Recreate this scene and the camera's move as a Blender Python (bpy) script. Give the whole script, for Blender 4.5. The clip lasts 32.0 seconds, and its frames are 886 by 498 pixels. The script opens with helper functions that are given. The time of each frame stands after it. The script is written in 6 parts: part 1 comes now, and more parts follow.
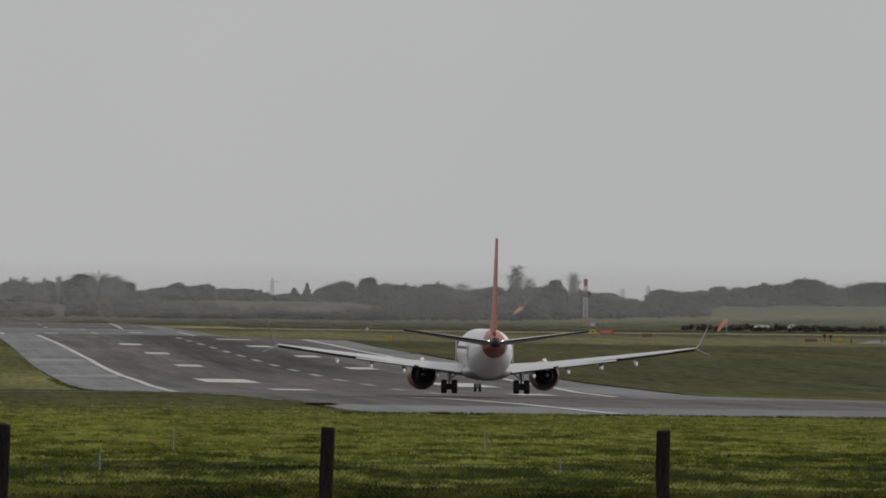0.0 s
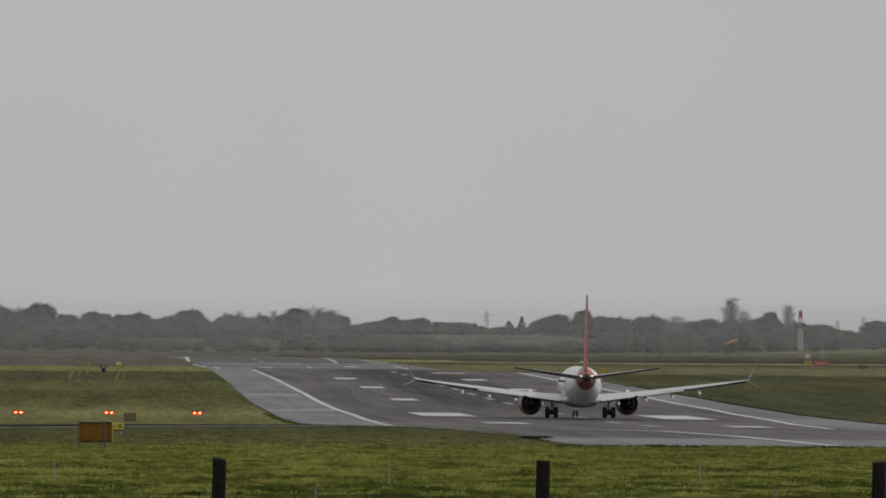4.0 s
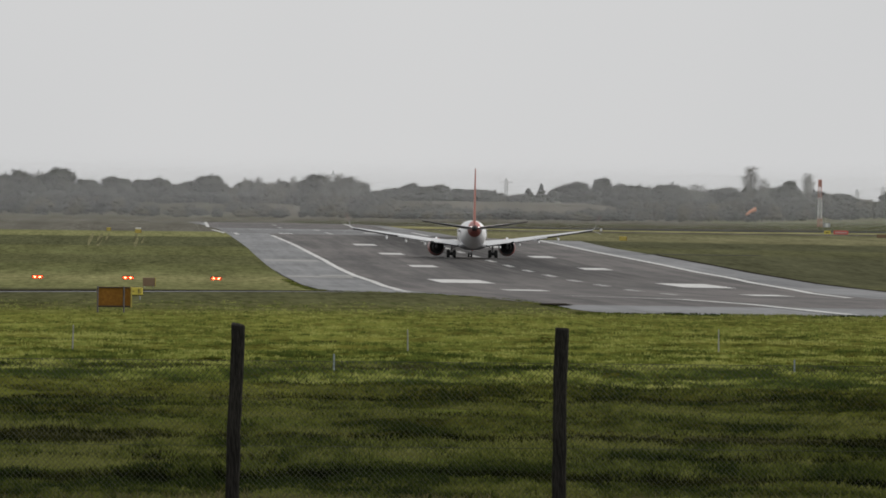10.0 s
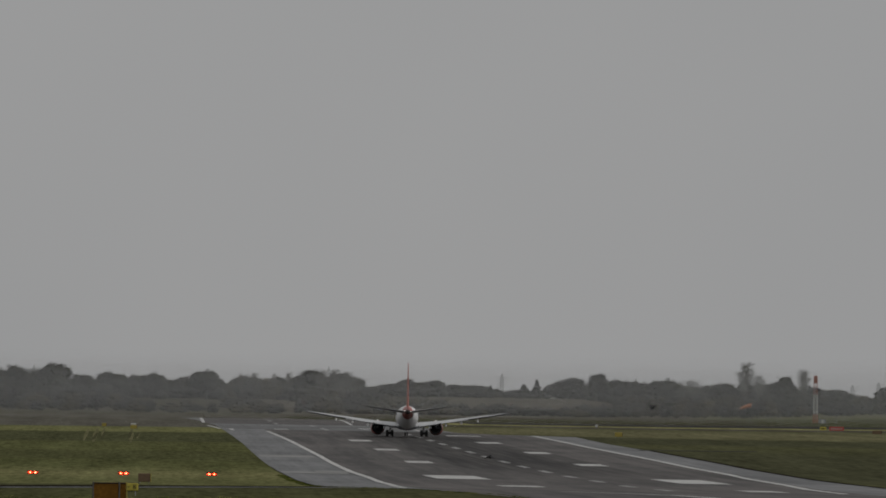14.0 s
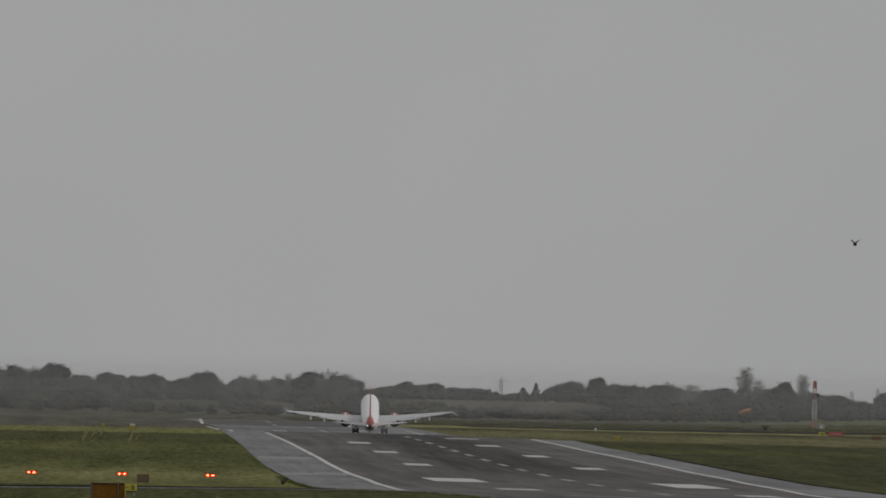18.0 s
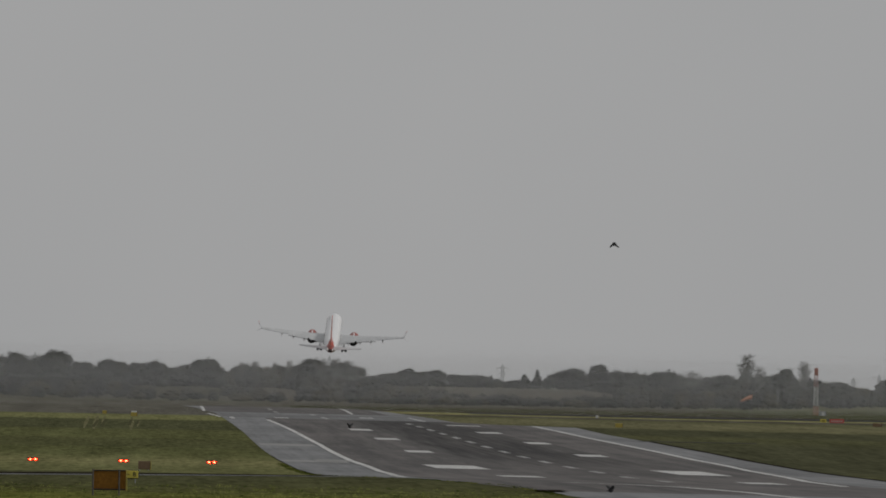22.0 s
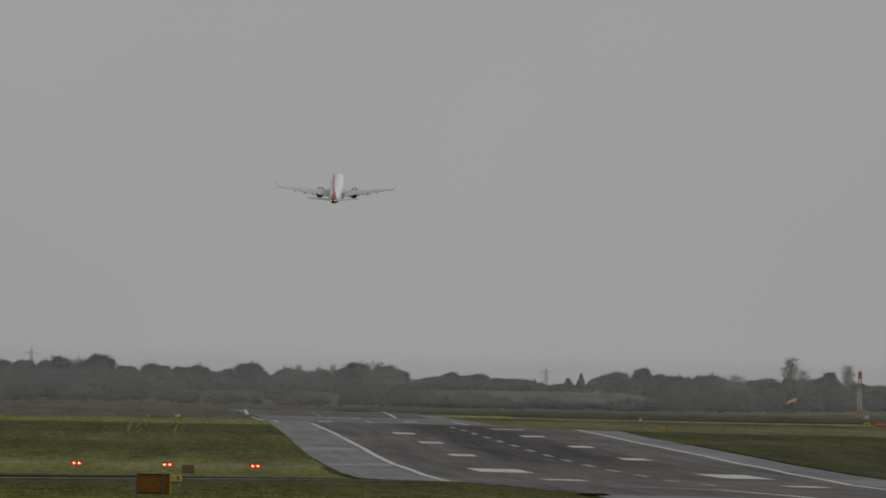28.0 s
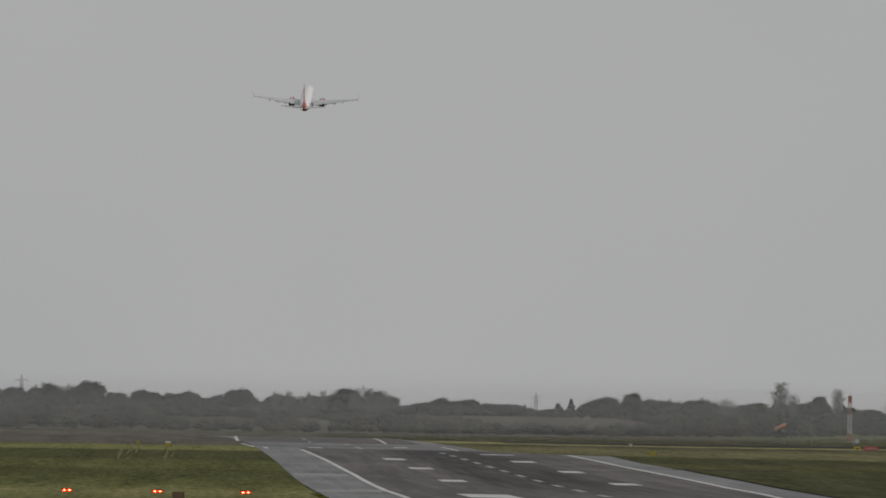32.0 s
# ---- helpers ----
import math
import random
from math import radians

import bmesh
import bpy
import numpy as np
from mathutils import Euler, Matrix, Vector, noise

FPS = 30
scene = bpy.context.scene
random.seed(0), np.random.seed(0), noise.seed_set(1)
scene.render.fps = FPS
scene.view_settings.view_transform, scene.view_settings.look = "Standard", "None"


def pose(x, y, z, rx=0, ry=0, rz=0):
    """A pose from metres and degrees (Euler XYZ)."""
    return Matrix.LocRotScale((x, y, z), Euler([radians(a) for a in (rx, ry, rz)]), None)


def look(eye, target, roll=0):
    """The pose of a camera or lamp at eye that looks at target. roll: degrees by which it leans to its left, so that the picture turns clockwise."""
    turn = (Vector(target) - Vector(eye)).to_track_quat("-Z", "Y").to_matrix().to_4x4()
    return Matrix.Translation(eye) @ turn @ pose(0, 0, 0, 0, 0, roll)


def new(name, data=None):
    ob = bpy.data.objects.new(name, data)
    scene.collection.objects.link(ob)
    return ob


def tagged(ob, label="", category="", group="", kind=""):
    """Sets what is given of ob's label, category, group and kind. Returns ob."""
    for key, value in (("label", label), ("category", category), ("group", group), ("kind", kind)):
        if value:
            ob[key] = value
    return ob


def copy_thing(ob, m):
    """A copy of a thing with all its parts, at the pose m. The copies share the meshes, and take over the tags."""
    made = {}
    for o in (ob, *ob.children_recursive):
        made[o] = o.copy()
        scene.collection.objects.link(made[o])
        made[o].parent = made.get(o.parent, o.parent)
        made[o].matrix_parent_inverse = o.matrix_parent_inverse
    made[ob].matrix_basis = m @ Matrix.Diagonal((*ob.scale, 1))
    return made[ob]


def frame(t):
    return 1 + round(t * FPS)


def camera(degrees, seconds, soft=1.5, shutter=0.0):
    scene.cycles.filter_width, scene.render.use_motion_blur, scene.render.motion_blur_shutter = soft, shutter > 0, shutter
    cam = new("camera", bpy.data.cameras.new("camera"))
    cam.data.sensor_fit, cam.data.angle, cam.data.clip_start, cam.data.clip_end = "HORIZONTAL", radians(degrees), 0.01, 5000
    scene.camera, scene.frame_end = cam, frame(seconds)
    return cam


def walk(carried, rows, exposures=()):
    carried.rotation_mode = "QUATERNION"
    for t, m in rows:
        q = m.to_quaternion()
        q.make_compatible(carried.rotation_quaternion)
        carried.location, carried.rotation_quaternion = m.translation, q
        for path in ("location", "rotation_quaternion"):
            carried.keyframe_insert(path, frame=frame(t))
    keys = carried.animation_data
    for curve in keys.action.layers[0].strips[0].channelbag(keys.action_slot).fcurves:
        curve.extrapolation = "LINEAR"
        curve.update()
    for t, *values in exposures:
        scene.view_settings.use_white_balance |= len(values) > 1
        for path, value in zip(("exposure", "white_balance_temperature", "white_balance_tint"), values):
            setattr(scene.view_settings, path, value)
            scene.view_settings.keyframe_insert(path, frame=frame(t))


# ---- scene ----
cam = camera(2 * math.degrees(math.atan(784 / 15000)), 32.0, soft=1.75)
EYE = 7.45

# seconds, turn to the right of the runway's line, tilt up, lean (degrees)
TURNS = [
    (0.0, 3.6906, 0.4424, 0.547),     (0.5, 3.1745, 0.3840, 0.553),     (1.0, 2.4673, 0.3739, 0.564),
    (1.5, 2.2402, 0.3793, 0.568),     (2.0, 2.1460, 0.3264, 0.613),     (2.5, 2.1002, 0.3657, 0.549),
    (3.0, 2.1593, 0.4840, 0.414),     (3.5, 2.2338, 0.6542, 0.201),     (5.5, 2.2781, 0.6641, 0.591),
    (6.0, 2.2362, 0.7269, 0.685),     (6.5, 2.2509, 0.8257, 1.321),     (7.0, 2.4467, 0.6188, 1.668),
    (7.5, 2.4393, 0.6285, 1.079),     (8.0, 2.2522, 0.5638, 0.818),     (8.5, 2.1959, 0.4480, 0.531),
    (9.0, 2.1495, 0.1872, 0.600),     (9.5, 2.1206, 0.0372, 0.380),     (10.0, 2.1149, -0.2447, 0.588),
    (10.5, 2.1945, -0.3661, 0.470),     (11.0, 2.1888, -0.0280, 0.454),     (11.5, 2.0745, 0.8401, 0.358),
    (12.0, 1.9369, 1.3084, 0.328),     (12.5, 1.9556, 1.2671, 0.356),     (13.0, 2.0221, 1.2325, 0.332),
    (13.5, 2.0588, 1.1548, 0.379),     (15.5, 2.2180, 0.9839, 1.643),     (16.0, 2.1844, 1.0927, 1.184),
    (16.5, 2.1909, 1.1759, 1.062),     (17.0, 2.1478, 1.2121, 1.082),     (17.5, 2.1283, 1.1397, 1.031),
    (18.0, 2.1290, 1.0977, 1.031),     (18.5, 2.1362, 1.0750, 1.026),     (19.0, 2.1497, 1.0560, 0.931),
    (19.5, 2.1448, 1.0275, 1.017),     (20.0, 2.1383, 1.0443, 0.937),     (20.5, 2.1205, 1.0403, 1.031),
    (21.0, 2.1119, 1.0223, 0.993),     (21.5, 2.1197, 1.0250, 0.931),     (22.0, 2.1210, 1.0097, 1.031),
    (22.5, 2.1158, 1.0027, 0.953),     (23.0, 2.0945, 0.9916, 0.982),     (23.5, 2.0951, 0.9723, 0.908),
    (24.0, 2.0976, 0.9520, 0.832),     (24.5, 2.1004, 0.9380, 0.910),     (26.5, 2.1765, 1.0213, 0.903),
    (27.0, 2.1755, 1.0464, 0.988),     (27.5, 1.9181, 1.1830, 1.008),     (28.0, 1.8267, 1.0289, 0.992),
    (28.5, 1.8753, 0.9344, 0.913),     (29.0, 1.9225, 0.8387, 0.986),     (29.5, 1.9266, 0.8107, 0.865),
    (30.0, 1.9292, 0.7824, 0.919),     (30.5, 1.9426, 0.7652, 0.784),     (31.0, 1.9353, 0.7296, 0.719),
    (31.5, 1.8988, 0.8272, 0.386),     (32.0, 1.8947, 1.2037, 0.784),
]


def aim(turn, tilt, lean):
    a, b = radians(turn), radians(tilt)
    way = Vector((math.sin(a) * math.cos(b), math.cos(a) * math.cos(b), math.sin(b)))
    eye = Vector((0, 0, EYE))
    return look(eye, eye + way * 100, lean)


walk(cam, [(t, aim(a, b, c)) for t, a, b, c in TURNS],
     exposures=[(0, 0.0), (6.5, 0.0), (7.0, -0.1), (8.0, -0.04), (9, 0.1), (10.0, 0.5), (10.5, 0.65), (11.0, 0.66), (11.5, 0.32), (12.0, -0.12), (12.5, -0.47), (13.0, -0.54), (13.5, -0.54),
                (15.5, -0.35), (16.0, -0.3), (16.5, -0.42), (17.0, -0.52), (17.6, -0.46), (18.2, -0.4), (23.0, -0.36), (24.0, -0.3), (24.5, -0.3), (26.5, -0.3), (27.2, -0.3), (28.0, -0.44), (30.0, -0.1), (32.0, -0.2)])

# ---- sky and sun ----
SUN_EL, SUN_AZ = radians(36), radians(98)  # azimuth from the runway's line to the right
world = bpy.data.worlds.new("world")
scene.world = world
world.use_nodes = True
wn, wl = world.node_tree.nodes, world.node_tree.links
wn.clear()
sky = wn.new("ShaderNodeTexSky")
sky.sky_type, sky.sun_disc = "NISHITA", False
sky.sun_elevation, sky.sun_rotation = SUN_EL, SUN_AZ
sky.air_density, sky.dust_density, sky.ozone_density = 1.0, 2.0, 1.0
grey = wn.new("ShaderNodeHueSaturation")
grey.inputs["Saturation"].default_value = 0.1
thin = wn.new("ShaderNodeMix")  # a closed grey cloud cover that lets a little of the clear sky through
thin.data_type = "RGBA"
thin.inputs[0].default_value = 0.93
wco, wnoise, wramp = wn.new("ShaderNodeTexCoord"), wn.new("ShaderNodeTexNoise"), wn.new("ShaderNodeValToRGB")
wnoise.inputs["Scale"].default_value, wnoise.inputs["Detail"].default_value = 9.0, 3.0
wramp.color_ramp.elements[0].position, wramp.color_ramp.elements[1].position = 0.3, 0.7
wramp.color_ramp.elements[0].color, wramp.color_ramp.elements[1].color = (4.5, 4.53, 4.57, 1), (4.85, 4.85, 4.86, 1)
bg = wn.new("ShaderNodeBackground")
bg.inputs["Strength"].default_value = 0.10
wout = wn.new("ShaderNodeOutputWorld")
wl.new(wco.outputs["Generated"], wnoise.inputs["Vector"])
wl.new(wnoise.outputs["Fac"], wramp.inputs[0])
wl.new(sky.outputs[0], grey.inputs["Color"])
wl.new(grey.outputs[0], thin.inputs[6])
wl.new(wramp.outputs[0], thin.inputs[7])
wl.new(thin.outputs[2], bg.inputs["Color"])
wl.new(bg.outputs[0], wout.inputs["Surface"])

sun = new("sun", bpy.data.lights.new("sun", "SUN"))
sun.data.energy, sun.data.angle, sun.data.color = 1.4, radians(10), (1.0, 0.96, 0.9)
sun_from = Vector((math.sin(SUN_AZ) * math.cos(SUN_EL), math.cos(SUN_AZ) * math.cos(SUN_EL), math.sin(SUN_EL)))
sun.matrix_world = look(sun_from * 300, (0, 0, 0))


# ---- materials ----
def nodes_of(name, rough=0.8, metal=0.0):
    m = bpy.data.materials.new(name)
    m.use_nodes = True
    b = m.node_tree.nodes["Principled BSDF"]
    b.inputs["Roughness"].default_value, b.inputs["Metallic"].default_value = rough, metal
    return m, m.node_tree.nodes, m.node_tree.links, b


def mixed(name, dark, light, scale=1.0, rough=0.8, metal=0.0, bump=0.0, stretch=(1, 1, 1), fine=8.0, spread=0.0, gloss=0.5):
    """A surface that wavers between two colours at two scales, in the object's metres."""
    m, n, l, b = nodes_of(name, rough, metal)
    b.inputs["Specular IOR Level"].default_value = gloss
    co = n.new("ShaderNodeTexCoord")
    mp = n.new("ShaderNodeMapping")
    mp.inputs["Scale"].default_value = stretch
    l.new(co.outputs["Object"], mp.inputs["Vector"])
    big, small = n.new("ShaderNodeTexNoise"), n.new("ShaderNodeTexNoise")
    big.inputs["Scale"].default_value, small.inputs["Scale"].default_value = scale, scale * fine
    big.inputs["Detail"].default_value = small.inputs["Detail"].default_value = 3.0
    for q in (big, small):
        l.new(mp.outputs[0], q.inputs["Vector"])
    half = n.new("ShaderNodeMath")
    half.operation = "MULTIPLY_ADD"
    half.inputs[1].default_value = 0.5
    l.new(small.outputs["Fac"], half.inputs[0])
    part_ = n.new("ShaderNodeMath")
    part_.operation = "MULTIPLY"
    part_.inputs[1].default_value = 0.5
    l.new(big.outputs["Fac"], part_.inputs[0])
    l.new(part_.outputs[0], half.inputs[2])
    ramp = n.new("ShaderNodeValToRGB")
    ramp.color_ramp.elements[0].position, ramp.color_ramp.elements[1].position = 0.36, 0.64
    ramp.color_ramp.elements[0].color, ramp.color_ramp.elements[1].color = (*dark, 1), (*light, 1)
    l.new(half.outputs[0], ramp.inputs[0])
    out = ramp.outputs[0]
    if spread:
        info, hs = n.new("ShaderNodeObjectInfo"), n.new("ShaderNodeHueSaturation")
        rng = n.new("ShaderNodeMapRange")
        rng.inputs["To Min"].default_value, rng.inputs["To Max"].default_value = 1 - spread, 1 + spread
        l.new(info.outputs["Random"], rng.inputs["Value"])
        l.new(rng.outputs[0], hs.inputs["Value"])
        l.new(out, hs.inputs["Color"])
        out = hs.outputs[0]
    l.new(out, b.inputs["Base Color"])
    if bump:
        bp = n.new("ShaderNodeBump")
        bp.inputs["Strength"].default_value, bp.inputs["Distance"].default_value = bump, 0.05
        l.new(half.outputs[0], bp.inputs["Height"])
        l.new(bp.outputs[0], b.inputs["Normal"])
    return m


def glow(name, colour, power):
    m, n, l, b = nodes_of(name, 0.4)
    b.inputs["Base Color"].default_value = (*colour, 1)
    b.inputs["Emission Color"].default_value = (*colour, 1)
    b.inputs["Emission Strength"].default_value = power
    return m


def belts(n, l, value, stops):
    """A colour ramp over the distance along the runway, 0 to 4000 m."""
    ramp = n.new("ShaderNodeValToRGB")
    el = ramp.color_ramp.elements
    for k, (d, c) in enumerate(stops):
        e = el[k] if k < 2 else el.new(d / 4000)
        e.position, e.color = d / 4000, (*c, 1)
    l.new(value, ramp.inputs[0])
    return ramp.outputs[0]


def grass_material():
    m, n, l, b = nodes_of("grass", 0.95)
    b.inputs["Specular IOR Level"].default_value = 0.0
    co = n.new("ShaderNodeTexCoord")
    sep = n.new("ShaderNodeSeparateXYZ")
    l.new(co.outputs["Object"], sep.inputs[0])

    def noise_at(scale, stretch, detail=4.0, harsh=0.5):
        mp, q = n.new("ShaderNodeMapping"), n.new("ShaderNodeTexNoise")
        mp.inputs["Scale"].default_value = stretch
        q.inputs["Scale"].default_value, q.inputs["Detail"].default_value, q.inputs["Roughness"].default_value = scale, detail, harsh
        l.new(co.outputs["Object"], mp.inputs["Vector"])
        l.new(mp.outputs[0], q.inputs["Vector"])
        return q.outputs["Fac"]

    def math_(op, a, c=None, d=None):
        q = n.new("ShaderNodeMath")
        q.operation = op
        for k, v in enumerate((a, c, d)):
            if v is None:
                continue
            if isinstance(v, (int, float)):
                q.inputs[k].default_value = v
            else:
                l.new(v, q.inputs[k])
        return q.outputs[0]

    sway = math_("MULTIPLY_ADD", noise_at(0.02, (1, 1, 1)), 24.0, -12.0)
    y = math_("DIVIDE", math_("ADD", sep.outputs["Y"], sway), 4000.0)
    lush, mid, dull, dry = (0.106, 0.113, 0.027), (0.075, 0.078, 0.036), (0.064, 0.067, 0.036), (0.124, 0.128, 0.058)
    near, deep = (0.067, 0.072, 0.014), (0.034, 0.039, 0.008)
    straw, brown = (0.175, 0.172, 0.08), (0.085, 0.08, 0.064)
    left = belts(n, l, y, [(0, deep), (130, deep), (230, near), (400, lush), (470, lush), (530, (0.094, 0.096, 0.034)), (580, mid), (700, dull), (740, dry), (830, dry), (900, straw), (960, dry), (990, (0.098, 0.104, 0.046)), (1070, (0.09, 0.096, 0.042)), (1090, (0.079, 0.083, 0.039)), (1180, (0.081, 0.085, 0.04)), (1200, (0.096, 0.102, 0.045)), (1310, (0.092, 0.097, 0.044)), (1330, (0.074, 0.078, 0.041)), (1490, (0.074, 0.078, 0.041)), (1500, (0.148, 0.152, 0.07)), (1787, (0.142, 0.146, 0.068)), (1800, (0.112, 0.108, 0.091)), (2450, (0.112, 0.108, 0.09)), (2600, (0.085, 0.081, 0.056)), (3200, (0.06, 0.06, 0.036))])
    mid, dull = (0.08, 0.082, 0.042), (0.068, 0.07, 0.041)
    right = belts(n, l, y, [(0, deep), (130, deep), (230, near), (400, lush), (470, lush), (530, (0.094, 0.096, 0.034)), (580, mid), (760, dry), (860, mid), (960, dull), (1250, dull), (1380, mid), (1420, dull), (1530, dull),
                            (1555, (0.132, 0.129, 0.07)), (1874, (0.14, 0.136, 0.077)), (1975, (0.1, 0.1, 0.055)), (1998, brown), (2038, brown), (2048, (0.215, 0.21, 0.1)), (2120, (0.215, 0.21, 0.1)), (2150, brown), (2360, dull), (2600, (0.075, 0.07, 0.05)), (2800, (0.1, 0.092, 0.07)), (3000, (0.09, 0.084, 0.064)), (3300, dull)])
    side = math_("GREATER_THAN", sep.outputs["X"], 46.0)
    mx = n.new("ShaderNodeMix")
    mx.data_type = "RGBA"
    l.new(side, mx.inputs[0])
    l.new(left, mx.inputs[6])
    l.new(right, mx.inputs[7])
    # the green slope behind the far hedge
    slope = belts(n, l, y, [(0, dull), (2150, brown), (2200, (0.068, 0.072, 0.042)), (2600, (0.076, 0.08, 0.046)), (2690, (0.125, 0.125, 0.068)), (2750, (0.09, 0.095, 0.05)), (3300, dull)])
    beyond = math_("MULTIPLY", math_("GREATER_THAN", sep.outputs["X"], 182.0), math_("GREATER_THAN", sep.outputs["Y"], 2195.0))
    mx2 = n.new("ShaderNodeMix")
    mx2.data_type = "RGBA"
    l.new(beyond, mx2.inputs[0])
    l.new(mx.outputs[2], mx2.inputs[6])
    l.new(slope, mx2.inputs[7])
    mx = mx2
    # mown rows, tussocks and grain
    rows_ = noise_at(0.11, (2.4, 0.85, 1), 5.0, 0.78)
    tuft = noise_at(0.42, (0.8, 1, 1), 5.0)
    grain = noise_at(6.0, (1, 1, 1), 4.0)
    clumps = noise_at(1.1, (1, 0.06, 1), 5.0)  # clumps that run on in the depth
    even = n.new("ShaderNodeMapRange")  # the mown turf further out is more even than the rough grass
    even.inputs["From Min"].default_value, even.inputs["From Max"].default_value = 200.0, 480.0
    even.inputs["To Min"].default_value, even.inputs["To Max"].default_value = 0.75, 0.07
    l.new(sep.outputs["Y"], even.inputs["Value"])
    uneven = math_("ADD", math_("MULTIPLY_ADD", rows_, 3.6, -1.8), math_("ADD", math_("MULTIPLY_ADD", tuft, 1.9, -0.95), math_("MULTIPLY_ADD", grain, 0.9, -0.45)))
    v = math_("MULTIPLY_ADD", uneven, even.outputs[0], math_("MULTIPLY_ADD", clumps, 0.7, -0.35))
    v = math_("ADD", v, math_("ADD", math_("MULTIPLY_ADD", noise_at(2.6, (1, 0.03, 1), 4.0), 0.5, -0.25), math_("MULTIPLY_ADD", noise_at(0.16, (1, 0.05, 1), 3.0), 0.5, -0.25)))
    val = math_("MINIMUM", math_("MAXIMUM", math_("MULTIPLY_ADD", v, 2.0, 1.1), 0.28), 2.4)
    hs = n.new("ShaderNodeHueSaturation")
    l.new(mx.outputs[2], hs.inputs["Color"])
    l.new(val, hs.inputs["Value"])
    l.new(math_("MULTIPLY_ADD", tuft, 0.08, 0.455), hs.inputs["Hue"])
    l.new(hs.outputs[0], b.inputs["Base Color"])
    bp = n.new("ShaderNodeBump")
    bp.inputs["Strength"].default_value, bp.inputs["Distance"].default_value = 0.8, 0.25
    l.new(math_("ADD", rows_, tuft), bp.inputs["Height"])
    l.new(bp.outputs[0], b.inputs["Normal"])
    return m


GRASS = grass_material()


def blade_material(name, tone, vary):
    """Every blade takes its own tone, from deep green to straw; patches lean one way or the other."""
    m, n, l, b = nodes_of(name, 0.9)
    b.inputs["Specular IOR Level"].default_value = 0.0
    geo, co, mp, q = n.new("ShaderNodeNewGeometry"), n.new("ShaderNodeTexCoord"), n.new("ShaderNodeMapping"), n.new("ShaderNodeTexNoise")
    mp.inputs["Scale"].default_value = (2.4, 0.85, 1)
    q.inputs["Scale"].default_value, q.inputs["Detail"].default_value, q.inputs["Roughness"].default_value = 0.11, 5.0, 0.78
    l.new(co.outputs["Object"], mp.inputs["Vector"])
    l.new(mp.outputs[0], q.inputs["Vector"])
    k = n.new("ShaderNodeMath")
    k.operation = "MULTIPLY_ADD"
    k.inputs[1].default_value = vary
    l.new(geo.outputs["Random Per Island"], k.inputs[0])
    k2 = n.new("ShaderNodeMath")
    k2.operation = "MULTIPLY_ADD"
    k2.inputs[1].default_value, k2.inputs[2].default_value = 6.4, -2.72 - vary / 2
    l.new(q.outputs["Fac"], k2.inputs[0])
    l.new(k2.outputs[0], k.inputs[2])
    ramp = n.new("ShaderNodeValToRGB")
    el = ramp.color_ramp.elements
    el[0].position, el[0].color = 0.1, (0.02, 0.029, 0.007, 1)
    el[1].position, el[1].color = 0.95, (0.15, 0.158, 0.046, 1)
    for p, c in ((0.5, (0.064, 0.078, 0.016, 1)), (0.75, (0.11, 0.124, 0.03, 1))):
        e = el.new(p)
        e.color = c
    for e in el:
        e.color = (e.color[0] * tone, e.color[1] * tone, e.color[2] * tone, 1)
    l.new(k.outputs[0], ramp.inputs[0])
    l.new(ramp.outputs[0], b.inputs["Base Color"])
    return m


# the last, darkest blades carry the furrows' shade in their colour
BLADE, BLADE_DEEP, BLADE_SHADE = blade_material("grass_blades", 1.55, .16), blade_material("deep_green_blades", 0.8, .35), blade_material("furrow_shade_blades", 0.15, .5)


